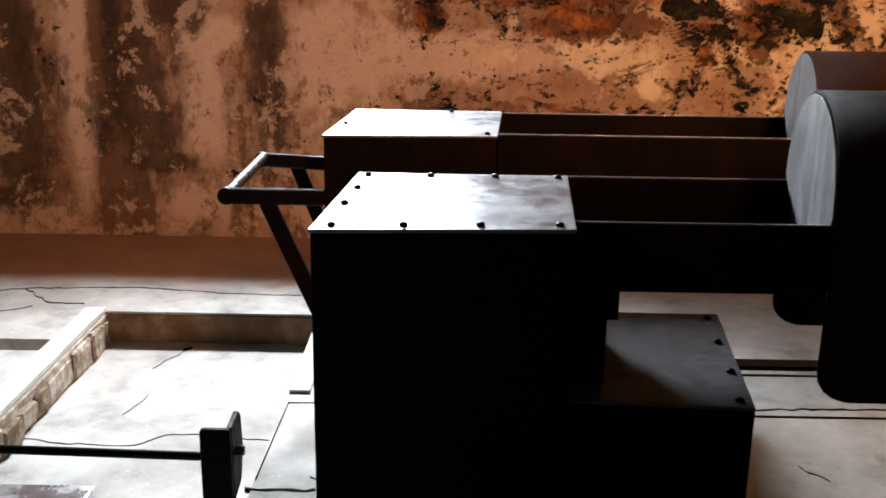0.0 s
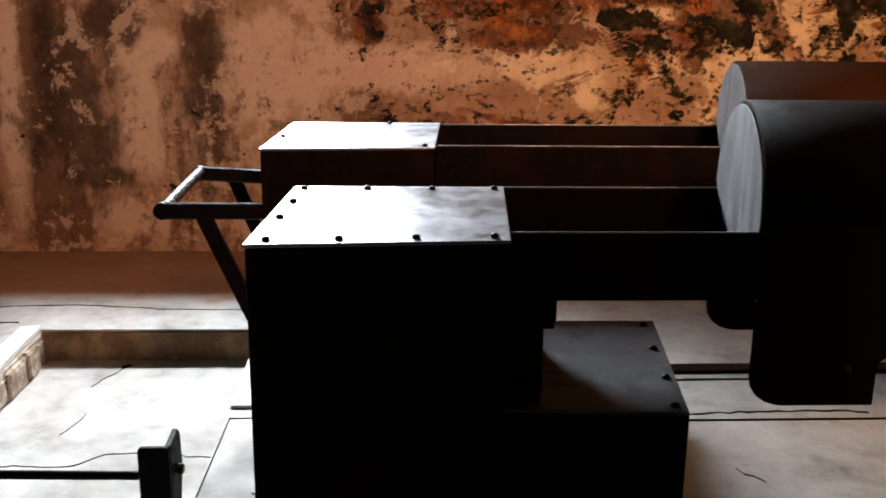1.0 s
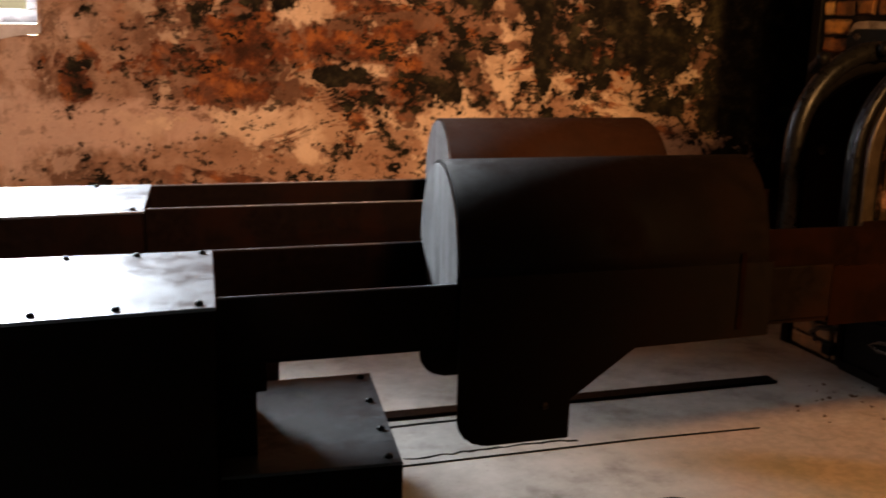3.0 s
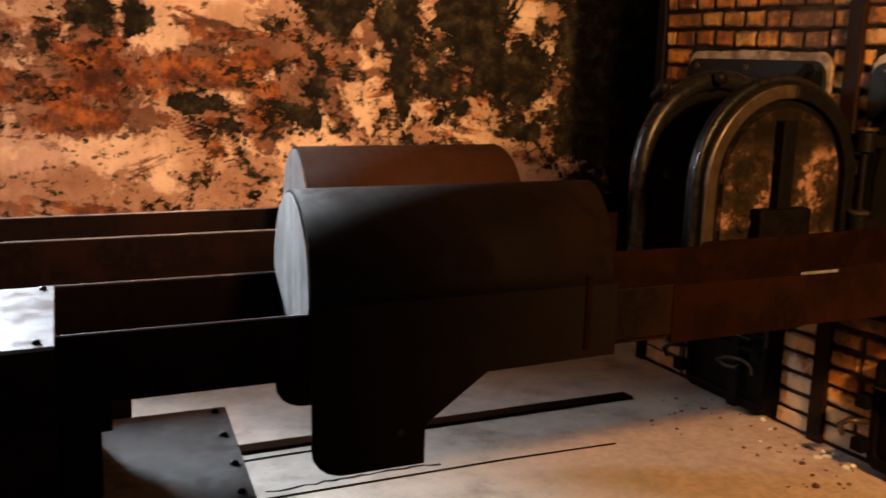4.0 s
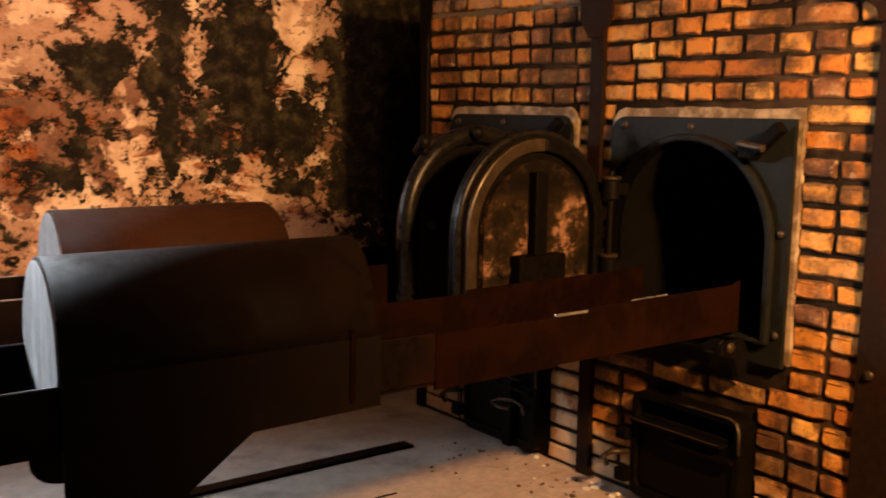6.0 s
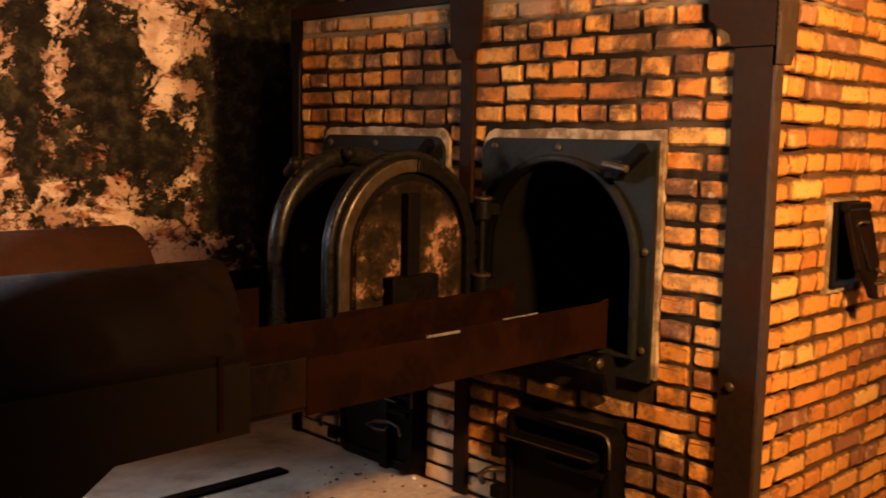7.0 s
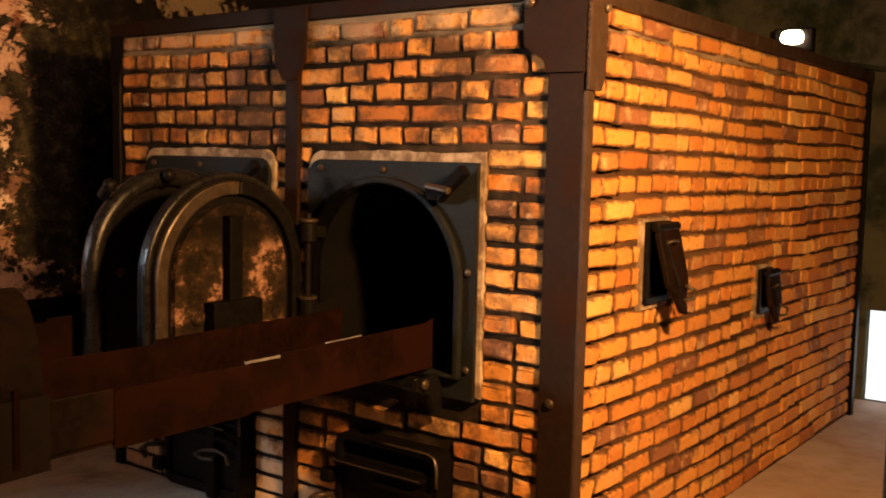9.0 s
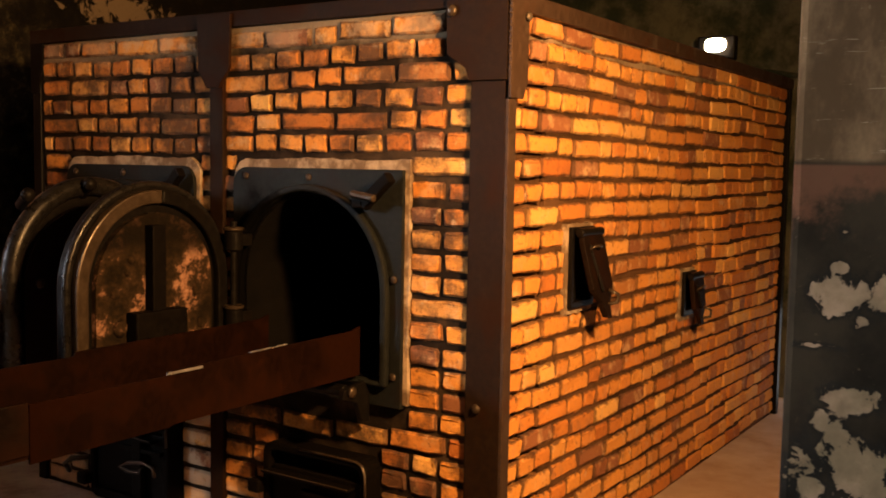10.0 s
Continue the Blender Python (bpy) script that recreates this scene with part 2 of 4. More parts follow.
    k.bump(k.math("ADD", fine, mid), 0.18, 0.004)
    return k.m


def plate_iron():
    """Blue-grey iron plate, near-black round the hinge side of each mouth."""
    k = Mat("blue_grey_iron_plate", 0.5, 0.1)
    k.b.inputs["Specular IOR Level"].default_value = 0.05
    vec = k.n.new("ShaderNodeNewGeometry").outputs["Position"]
    mid, fine = k.noise(5, 7, 0.62, vec), k.noise(45, 6, 0.7, vec)
    c = k.mix(k.step(fine, 0.35, 0.7), (0.0068, 0.0076, 0.0074), (0.012, 0.0132, 0.0128))
    c = k.mix(k.math("MULTIPLY", k.step(mid, 0.52, 0.66), 0.6), c, k.mix(fine, (0.016, 0.0094, 0.0053), (0.007, 0.004, 0.0024)))
    at = k.n.new("ShaderNodeSeparateXYZ")
    k.link(vec, at.inputs[0])
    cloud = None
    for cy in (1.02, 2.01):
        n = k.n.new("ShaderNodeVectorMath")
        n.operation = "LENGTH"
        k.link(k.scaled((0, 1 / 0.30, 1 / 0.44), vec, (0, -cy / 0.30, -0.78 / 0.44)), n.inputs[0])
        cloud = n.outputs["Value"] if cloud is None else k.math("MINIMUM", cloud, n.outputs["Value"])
    darkened = k.step(k.math("ADD", cloud, k.math("MULTIPLY", k.math("SUBTRACT", k.noise(6, 9, 0.72, vec), 0.5), 1.2)), 1.15, 0.8)
    c = k.mix(k.math("MULTIPLY", darkened, 0.92), c, (0.0012, 0.001, 0.0009))
    k.colour(c)
    k.put(k.b.inputs["Specular IOR Level"], k.step(darkened, 0.0, 1.0, 0.05, 0.01))
    k.rough(k.math("ADD", k.step(fine, 0.3, 0.75, 0.42, 0.62), k.math("MULTIPLY", darkened, 0.3)))
    k.bump(k.math("ADD", fine, mid), 0.18, 0.004)
    return k.m


def galvanised(name, tone, rough, metal, even=0.62):
    k = Mat(name, rough, metal)
    fine, mid = k.noise(38, 5, 0.65), k.noise(7, 6, 0.6)
    streak = k.noise(9, 6, 0.6, k.scaled((1.2, 2.2, 0.45)))
    c = k.mix(k.step(streak, 0.42, 0.62), tuple(v * even for v in tone), tone)
    c = k.mix(k.math("MULTIPLY", k.step(mid, 0.60, 0.72), 0.9 - even), c, (0.22, 0.215, 0.21))
    k.colour(c)
    k.rough(k.step(k.math("ADD", k.math("MULTIPLY", fine, 0.4), k.math("MULTIPLY", mid, 0.6)), 0.35, 0.65, rough - 0.08, rough + 0.14))
    k.bump(mid, 0.12, 0.006)
    return k.m


def brick_material(name, by_island):
    k = Mat(name, 0.85)
    k.b.inputs["Specular IOR Level"].default_value = 0.2
    if by_island:
        rnd = k.n.new("ShaderNodeNewGeometry").outputs["Random Per Island"]
    else:
        rnd = k.n.new("ShaderNodeObjectInfo").outputs["Random"]
    vec = k.n.new("ShaderNodeNewGeometry").outputs["Position"]
    tone = k.ramp(rnd, [(0.0, (0.36, 0.122, 0.026)), (0.2, (0.50, 0.195, 0.040)), (0.45, (0.60, 0.28, 0.060)), (0.62, (0.48, 0.175, 0.036)),
                        (0.78, (0.68, 0.39, 0.115)), (0.86, (0.56, 0.25, 0.055)), (0.92, (0.20, 0.075, 0.032)), (1.0, (0.28, 0.13, 0.065))])
    mid, fine = k.noise(14, 7, 0.65, vec), k.noise(110, 5, 0.7, vec)
    c = k.mix(k.math("MULTIPLY", k.step(mid, 0.50, 0.66), 0.5), tone, k.mix(rnd, (0.20, 0.075, 0.03), (0.66, 0.46, 0.25)))
    c = k.mix(0.45, c, k.mix(fine, (0.3, 0.26, 0.22), (1.15, 1.1, 1.05)), "MULTIPLY")
    pits = k.math("MULTIPLY", k.step(k.noise(38, 7, 0.7, vec), 0.56, 0.65), 0.6)
    c = k.mix(pits, c, (0.09, 0.035, 0.015))
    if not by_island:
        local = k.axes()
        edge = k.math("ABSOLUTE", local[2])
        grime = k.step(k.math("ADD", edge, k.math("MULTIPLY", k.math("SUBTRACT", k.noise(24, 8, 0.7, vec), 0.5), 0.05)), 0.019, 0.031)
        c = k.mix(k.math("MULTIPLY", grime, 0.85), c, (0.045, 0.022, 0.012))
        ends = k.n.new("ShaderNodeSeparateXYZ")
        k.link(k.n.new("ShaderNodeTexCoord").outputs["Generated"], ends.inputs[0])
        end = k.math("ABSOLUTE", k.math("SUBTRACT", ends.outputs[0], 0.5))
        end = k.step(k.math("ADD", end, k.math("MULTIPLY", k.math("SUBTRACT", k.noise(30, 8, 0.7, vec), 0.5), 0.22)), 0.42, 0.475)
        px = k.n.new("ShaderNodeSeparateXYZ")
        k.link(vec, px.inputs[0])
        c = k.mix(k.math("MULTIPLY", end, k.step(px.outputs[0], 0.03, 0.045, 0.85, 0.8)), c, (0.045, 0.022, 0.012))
    # soot that rose from the doors, in clouds
    where = k.n.new("ShaderNodeSeparateXYZ")
    k.link(vec, where.inputs[0])
    mouth = k.step(where.outputs[0], 0.03, 0.0, -0.12, 0.062)
    soot_shade = k.math("MULTIPLY", k.step(k.math("ADD", k.noise(3.1, 10, 0.72, vec), mouth), 0.50, 0.66), 0.88)
    c = k.mix(soot_shade, c, (0.042, 0.024, 0.016))
    lime = k.math("MULTIPLY", k.step(k.noise(9, 7, 0.7, k.scaled((1, 1, 1), vec, (7, 3, 1))), 0.60, 0.67), 0.5)
    place = k.n.new("ShaderNodeSeparateXYZ")
    k.link(vec, place.inputs[0])
    top = k.math("MULTIPLY", k.step(place.outputs[2], 1.66, 1.80), k.step(place.outputs[0], 0.04, 0.01))
    smear = k.math("MULTIPLY", k.step(k.math("ADD", k.noise(7, 8, 0.7, vec), k.math("MULTIPLY", top, 0.13)), 0.57, 0.66), top)
    lime = k.math("MAXIMUM", lime, k.math("MULTIPLY", smear, 0.32))
    foot = k.step(k.math("ADD", place.outputs[2], k.math("MULTIPLY", k.math("SUBTRACT", k.noise(6, 8, 0.7, vec), 0.5), 0.45)), 0.10, 0.02)
    lime = k.math("MAXIMUM", lime, k.math("MULTIPLY", k.math("MULTIPLY", foot, k.step(place.outputs[0], 0.04, 0.01)), 0.6))
    # lime on the pier, made paler to paint in the daylight on it
    pier = k.math("MULTIPLY", k.math("MULTIPLY", k.step(place.outputs[1], 1.27, 1.29), k.step(place.outputs[1], 1.47, 1.45)), k.step(place.outputs[2], 0.55, 0.40))
    pier_lime_light = k.math("MULTIPLY", k.math("MULTIPLY", pier, k.step(place.outputs[0], 0.04, 0.01)), k.step(k.noise(8, 8, 0.7, vec), 0.40, 0.52))
    lime = k.math("MAXIMUM", lime, k.math("MULTIPLY", pier_lime_light, 0.7))
    c = k.mix(lime, c, (0.48, 0.36, 0.24))
    k.colour(c)
    k.bump(k.math("ADD", k.math("MULTIPLY", mid, 1.2), fine), 0.8, 0.007)
    return k.m


def mortar_material():
    k = Mat("dark_mortar", 0.95)
    k.b.inputs["Specular IOR Level"].default_value = 0.08
    mid, fine = k.noise(3.0, 7, 0.65), k.noise(60, 5, 0.7)
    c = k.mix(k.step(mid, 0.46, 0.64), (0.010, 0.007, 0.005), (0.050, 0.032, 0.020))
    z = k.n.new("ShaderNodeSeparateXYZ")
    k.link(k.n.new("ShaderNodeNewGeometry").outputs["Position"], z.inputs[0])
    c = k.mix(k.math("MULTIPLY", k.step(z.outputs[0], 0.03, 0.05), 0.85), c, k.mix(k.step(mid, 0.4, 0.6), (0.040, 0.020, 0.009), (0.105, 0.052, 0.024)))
    fresh = k.math("MULTIPLY", k.step(k.math("ADD", z.outputs[2], k.math("MULTIPLY", mid, 0.3)), 1.83, 1.93), 0.5)
    c = k.mix(fresh, c, (0.36, 0.28, 0.19))
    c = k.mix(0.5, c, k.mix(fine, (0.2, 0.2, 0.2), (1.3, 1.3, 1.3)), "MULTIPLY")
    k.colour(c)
    k.bump(fine, 0.7, 0.006)
    return k.m


def lining_material():
    k = Mat("crumbled_fireclay", 0.95)
    k.b.inputs["Specular IOR Level"].default_value = 0.08
    mid, fine = k.noise(8, 10, 0.76), k.noise(55, 5, 0.7)
    c = k.ramp(mid, [(0.36, (0.006, 0.004, 0.002)), (0.45, (0.013, 0.0085, 0.0045)), (0.54, (0.034, 0.020, 0.0105)), (0.575, (0.20, 0.105, 0.068)), (0.66, (0.40, 0.235, 0.165))])
    z = k.n.new("ShaderNodeSeparateXYZ")
    k.link(k.n.new("ShaderNodeNewGeometry").outputs["Position"], z.inputs[0])
    # near-black above about z 1.05, with a ragged edge
    darkened = k.step(k.math("ADD", z.outputs[2], k.math("MULTIPLY", k.math("SUBTRACT", mid, 0.5), 0.25)), 1.02, 1.07)
    c = k.mix(k.math("MULTIPLY", darkened, 0.92), c, (0.005, 0.0035, 0.002))
    c = k.mix(0.5, c, k.mix(fine, (0.3, 0.3, 0.3), (1.2, 1.2, 1.2)), "MULTIPLY")
    k.colour(c)
    k.bump(k.math("ADD", mid, k.math("MULTIPLY", fine, 0.4)), 0.9, 0.02)
    return k.m


PILLAR_CHIPS = [(-1.284, 1.185, 0.042, 0.020), (-1.272, 1.268, 0.009, 0.009), (-1.268, 1.222, 0.010, 0.006), (-1.236, 1.118, 0.024, 0.006), (-1.287, 1.05, 0.030, 0.016), (-1.250, 1.02, 0.010, 0.012),
                (-1.300, 0.945, 0.055, 0.036), (-1.243, 0.94, 0.030, 0.045), (-1.27, 1.005, 0.012, 0.012), (-1.30, 1.155, 0.012, 0.010)]


def pillar_material():
    k = Mat("flaking_dark_paint", 0.92)
    k.b.inputs["Specular IOR Level"].default_value = 0.08
    x, y, z = k.axes()
    mid, fine = k.noise(5, 8, 0.62), k.noise(50, 6, 0.7)
    c = k.mix(k.step(mid, 0.35, 0.65), (0.009, 0.0062, 0.0036), (0.036, 0.024, 0.0135))
    ragged_z = k.math("ADD", z, k.math("MULTIPLY", k.math("SUBTRACT", k.noise(9, 9, 0.72), 0.5), 0.40))
    red = k.math("MULTIPLY", k.step(z, 1.338, 1.343, 1.0, 0.0), k.step(ragged_z, 1.25, 1.33))
    c = k.mix(k.math("MULTIPLY", red, 0.7), c, (0.15, 0.06, 0.03))
    pale = k.step(z, 1.34, 1.35)
    c = k.mix(k.math("MULTIPLY", pale, 0.75), c, k.mix(k.step(k.noise(7, 6, 0.7, k.scaled((1, 1, 0.5))), 0.42, 0.7), (0.098, 0.052, 0.023), (0.28, 0.165, 0.080)))
    scratch = k.step(k.noise(6, 4, 0.8, k.scaled((1, 1.2, 16), shift=(0, 0, 0.4)), 0.6), 0.62, 0.66)
    c = k.mix(k.math("MULTIPLY", k.math("MULTIPLY", scratch, pale), 0.6), c, (0.36, 0.27, 0.18))
    specks = k.step(k.noise(60, 8, 0.75), 0.64, 0.67)
    c = k.mix(k.math("MULTIPLY", specks, 0.55), c, (0.22, 0.15, 0.09))
    rag = k.math("MULTIPLY", k.math("SUBTRACT", k.noise(16, 9, 0.7, None, 0.3), 0.5), 6.0)
    field = None
    for py, pz, ry, rz in PILLAR_CHIPS:
        n = k.n.new("ShaderNodeVectorMath")
        n.operation = "LENGTH"
        k.link(k.scaled((0, 1 / ry, 1 / rz), shift=(0, -(py - 0.016) / ry, -(pz - 0.012) / rz)), n.inputs[0])
        field = n.outputs["Value"] if field is None else k.math("MINIMUM", field, n.outputs["Value"])
    chip = k.step(k.math("ADD", field, rag), 0.92, 0.82)
    rim = k.math("MULTIPLY", k.step(k.math("ADD", field, rag), 1.5, 1.1), 0.7)
    c = k.mix(rim, c, (0.012, 0.010, 0.008))
    c = k.mix(chip, c, k.mix(k.step(mid, 0.42, 0.6), k.mix(fine, (0.12, 0.080, 0.040), (0.22, 0.150, 0.085)), k.mix(fine, (0.24, 0.14, 0.08), (0.42, 0.27, 0.16))))
    k.colour(c)
    k.bump(k.math("ADD", k.math("MULTIPLY", mid, 0.5), k.math("MULTIPLY", chip, -0.5)), 0.5, 0.008)
    return k.m


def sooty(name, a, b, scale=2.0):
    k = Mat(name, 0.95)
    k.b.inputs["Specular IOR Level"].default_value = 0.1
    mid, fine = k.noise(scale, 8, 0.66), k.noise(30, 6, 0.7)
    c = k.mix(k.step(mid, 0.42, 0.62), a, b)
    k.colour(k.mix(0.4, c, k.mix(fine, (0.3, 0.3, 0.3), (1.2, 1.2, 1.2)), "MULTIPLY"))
    k.bump(fine, 0.5, 0.01)
    return k.m


def glowing(name, colour, strength):
    k = Mat(name, 0.5)
    k.b.inputs["Emission Color"].default_value = (*colour, 1)
    k.b.inputs["Emission Strength"].default_value = strength
    k.colour(colour)
    return k.m


PLASTER, FLOOR = plaster_wall(), floor_material()
STEEL = iron("black_steel", (0.0044, 0.0025, 0.0018), (0.0160, 0.0054, 0.0024), 0.4, 0.5, 0.05, 0.0, 0.05)
RUST = iron("brown_rusted_steel", (0.0036, 0.0012, 0.0005), (0.0125, 0.0036, 0.0011), 0.6, 0.62, 0.05, 0.0, 0.03)
HOOD = iron("blackened_sheet", (0.0036, 0.0018, 0.0010), (0.0120, 0.0045, 0.0019), 0.4, 0.64, 0.0, 0.0, 0.10)
BROWN = iron("lit_rust_brown_sheet", (0.017, 0.0070, 0.0032), (0.036, 0.0132, 0.0050), 0.6, 0.62, 0.05, 0.0, 0.08)
CAST = iron("black_cast_iron", (0.0034, 0.0029, 0.0026), (0.010, 0.0050, 0.0028), 0.2, 0.42, 0.1, 0.0, 0.06)
PLATE = plate_iron()
GRIT = sooty("rusty_grit", (0.07, 0.04, 0.026), (0.20, 0.125, 0.085), 40)
ANGLE = iron("lit_brown_iron", (0.026, 0.0158, 0.0108), (0.046, 0.019, 0.008), 0.35, 0.5, 0.15, 0.06)
SHINE = iron("polished_iron_rim", (0.0065, 0.006, 0.0058), (0.010, 0.006, 0.004), 0.25, 0.30, 0.2, 0.0, 0.22)
BURNT = iron("soot_black_cast_iron", (0.0022, 0.0017, 0.0014), (0.0055, 0.0030, 0.0018), 0.2, 0.6, 0.05, 0.0, 0.04)
POST = iron("shaded_brown_iron", (0.0088, 0.0048, 0.0028), (0.021, 0.0076, 0.0028), 0.4, 0.55, 0.05, 0.015, 0.04)
RIM = iron("worn_grey_rim", (0.030, 0.021, 0.014), (0.022, 0.012, 0.007), 0.3, 0.36, 0.4, 0.25, 0.3)
LID = galvanised("bright_sheet_lid", (0.18, 0.192, 0.215), 0.36, 0.85, 0.92)
ZINC = galvanised("scuffed_sheet_metal", (0.66, 0.67, 0.70), 0.28, 0.9)
WHITE = galvanised("whitened_zinc_plate", (0.125, 0.13, 0.138), 0.55, 0.1, 0.42)
SHELF = iron("dusty_grey_steel", (0.066, 0.071, 0.077), (0.026, 0.025, 0.024), 0.45, 0.40, 0.4, 0.16)
BRICK, BRICKS = brick_material("fired_brick", False), brick_material("fired_brick_far", True)
MORTAR, LINING, PILLAR = mortar_material(), lining_material(), pillar_material()
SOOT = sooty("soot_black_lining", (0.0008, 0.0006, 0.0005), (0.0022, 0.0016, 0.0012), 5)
CEIL = sooty("sooty_ceiling", (0.02, 0.019, 0.017), (0.065, 0.055, 0.042), 1.5)
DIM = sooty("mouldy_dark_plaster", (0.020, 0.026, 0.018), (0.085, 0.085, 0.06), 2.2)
LIMEY = sooty("pale_lime_mortar", (0.13, 0.088, 0.055), (0.36, 0.275, 0.19), 11)
STONE = sooty("rubble_stone", (0.30, 0.22, 0.155), (0.56, 0.49, 0.41), 18)
SILL = sooty("whitewashed_sill", (0.60, 0.58, 0.55), (0.78, 0.77, 0.75), 6)
WOOD = sooty("grey_window_wood", (0.10, 0.10, 0.11), (0.20, 0.20, 0.21), 9)
GLASS = Mat("window_glass", 0.03)
GLASS.b.inputs["Transmission Weight"].default_value = 1.0
GLASS = GLASS.colour((0.9, 0.95, 0.95)).m

# ---- building helpers ----
ORIGIN = {}


def thing(name, place, label, category, group="", kind=""):
    ob = new(name)
    ob.location = place
    ob.empty_display_size = 0.1
    ORIGIN[ob.name] = Vector(place)
    return tagged(ob, label, category, group, kind)


def part(name, bm, material, parent, label=""):
    """One mesh under a thing or a part; bm is given in world metres."""
    base = ORIGIN[parent.name]
    bmesh.ops.recalc_face_normals(bm, faces=bm.faces[:])
    bm.transform(Matrix.Translation(-base))
    mesh = bpy.data.meshes.new(name)
    bm.to_mesh(mesh)
    bm.free()
    mesh.materials.append(material)
    ob = new(name, mesh)
    ob.parent = parent
    ORIGIN[ob.name] = base
    if label:
        ob["label"] = label
    return ob


def solo(name, bm, material, label, category, group="", kind=""):
    """A thing, or a piece of the setting, that is one mesh."""
    bmesh.ops.recalc_face_normals(bm, faces=bm.faces[:])
    mesh = bpy.data.meshes.new(name)
    bm.to_mesh(mesh)
    bm.free()
    mesh.materials.append(material)
    ob = new(name, mesh)
    ORIGIN[ob.name] = Vector((0, 0, 0))
    return tagged(ob, label, category, group, kind)


def bevelled(bm, width, segments=2):
    if width > 0:
        edges = [e for e in bm.edges if len(e.link_faces) == 2 and e.calc_face_angle(0) > 0.5]
        bmesh.ops.bevel(bm, geom=edges, offset=width, segments=segments, affect="EDGES", profile=0.5, clamp_overlap=True)
    return bm


def box(x0, x1, y0, y1, z0, z1, bevel=0.003, bm=None):
    one = bmesh.new()
    bmesh.ops.create_cube(one, size=1.0, matrix=Matrix.Translation(((x0 + x1) / 2, (y0 + y1) / 2, (z0 + z1) / 2)) @ Matrix.Diagonal((x1 - x0, y1 - y0, z1 - z0, 1)))
    bevelled(one, bevel)
    return joined(bm, one)


def joined(bm, one):
    if bm is None:
        return one
    mesh = bpy.data.meshes.new("scratch")
    one.to_mesh(mesh)
    one.free()
    bm.from_mesh(mesh)
    bpy.data.meshes.remove(mesh)
    return bm


def slab(outline, axis, lo, hi, holes=(), bevel=0.0, bm=None):
    """A flat outline (two coordinates, in the order of the other two axes) with holes, thick from lo to hi along axis."""
    one = bmesh.new()

    def at(p, d):
        return {"x": (d, p[0], p[1]), "y": (p[0], d, p[1]), "z": (p[0], p[1], d)}[axis]
    edges = []
    for loop in (outline, *holes):
        vs = [one.verts.new(at(p, lo)) for p in loop]
        edges += [one.edges.new((vs[i], vs[(i + 1) % len(vs)])) for i in range(len(vs))]
    if holes:
        bmesh.ops.triangle_fill(one, edges=edges, use_beauty=True, use_dissolve=False)
    else:
        one.faces.new(one.verts[:])
    out = bmesh.ops.extrude_face_region(one, geom=one.faces[:])
    move = [v for v in out["geom"] if isinstance(v, bmesh.types.BMVert)]
    d = Vector(at((0, 0), hi - lo))
    bmesh.ops.translate(one, verts=move, vec=d)
    bmesh.ops.recalc_face_normals(one, faces=one.faces[:])
    bevelled(one, bevel)
    return joined(bm, one)


def rod(a, b, r, sides=12, bm=None, r2=None):
    a, b = Vector(a), Vector(b)
    one = bmesh.new()
    turn = (b - a).to_track_quat("Z", "Y").to_matrix().to_4x4()
    bmesh.ops.create_cone(one, cap_ends=True, segments=sides, radius1=r, radius2=r if r2 is None else r2, depth=(b - a).length,
                          matrix=Matrix.Translation((a + b) / 2) @ turn)
    bevelled(one, min(r * 0.2, 0.004), 1)
    return joined(bm, one)


def bar(a, b, wide, high, bevel=0.003, bm=None, up=(0, 0, 1)):
    """A flat bar from a to b."""
    a, b = Vector(a), Vector(b)
    z = (b - a).normalized()
    side = z.cross(Vector(up)).normalized()
    top = side.cross(z)
    m = Matrix((side, top, z)).transposed().to_4x4()
    one = bmesh.new()
    bmesh.ops.create_cube(one, size=1.0, matrix=Matrix.Translation((a + b) / 2) @ m @ Matrix.Diagonal((wide, high, (b - a).length, 1)))
    bevelled(one, bevel)
    return joined(bm, one)


def knob(place, r, axis=(0, 0, 1), flat=0.55, bm=None):
    """A rivet head."""
    one = bmesh.new()
    turn = Vector(axis).to_track_quat("Z", "Y").to_matrix().to_4x4()
    bmesh.ops.create_uvsphere(one, u_segments=10, v_segments=6, radius=r, matrix=Matrix.Translation(place) @ turn @ Matrix.Diagonal((1, 1, flat, 1)))
    for f in one.faces:
        f.smooth = True
    return joined(bm, one)


def sweep(points, r, sides=10, bm=None, closed=False):
    """A round bar along points."""
    one = bmesh.new()
    pts = [Vector(p) for p in points]
    rings = []
    for i, p in enumerate(pts):
        d = (pts[min(i + 1, len(pts) - 1)] - pts[max(i - 1, 0)]).normalized()
        u = d.orthogonal().normalized() if i == 0 else (prev - d * prev.dot(d)).normalized()
        prev = u
        w = d.cross(u)
        rings.append([one.verts.new(p + (u * math.cos(a) + w * math.sin(a)) * r) for a in (2 * math.pi * k / sides for k in range(sides))])
    for a, b in zip(rings, rings[1:]):
        for k in range(sides):
            f = one.faces.new((a[k], a[(k + 1) % sides], b[(k + 1) % sides], b[k]))
            f.smooth = True
    one.faces.new(rings[0])
    one.faces.new(rings[-1])
    return joined(bm, one)


def arch(centre, half, bottom, top, n=20, squash=1.0):
    """Outline of an arched opening: two straight sides under a round head."""
    rise = half * squash
    pts = [(centre + half, bottom)]
    for i in range(n + 1):
        a = math.pi * i / n
        pts.append((centre + half * math.cos(a), top - rise + rise * math.sin(a)))
    pts.append((centre - half, bottom))
    return pts


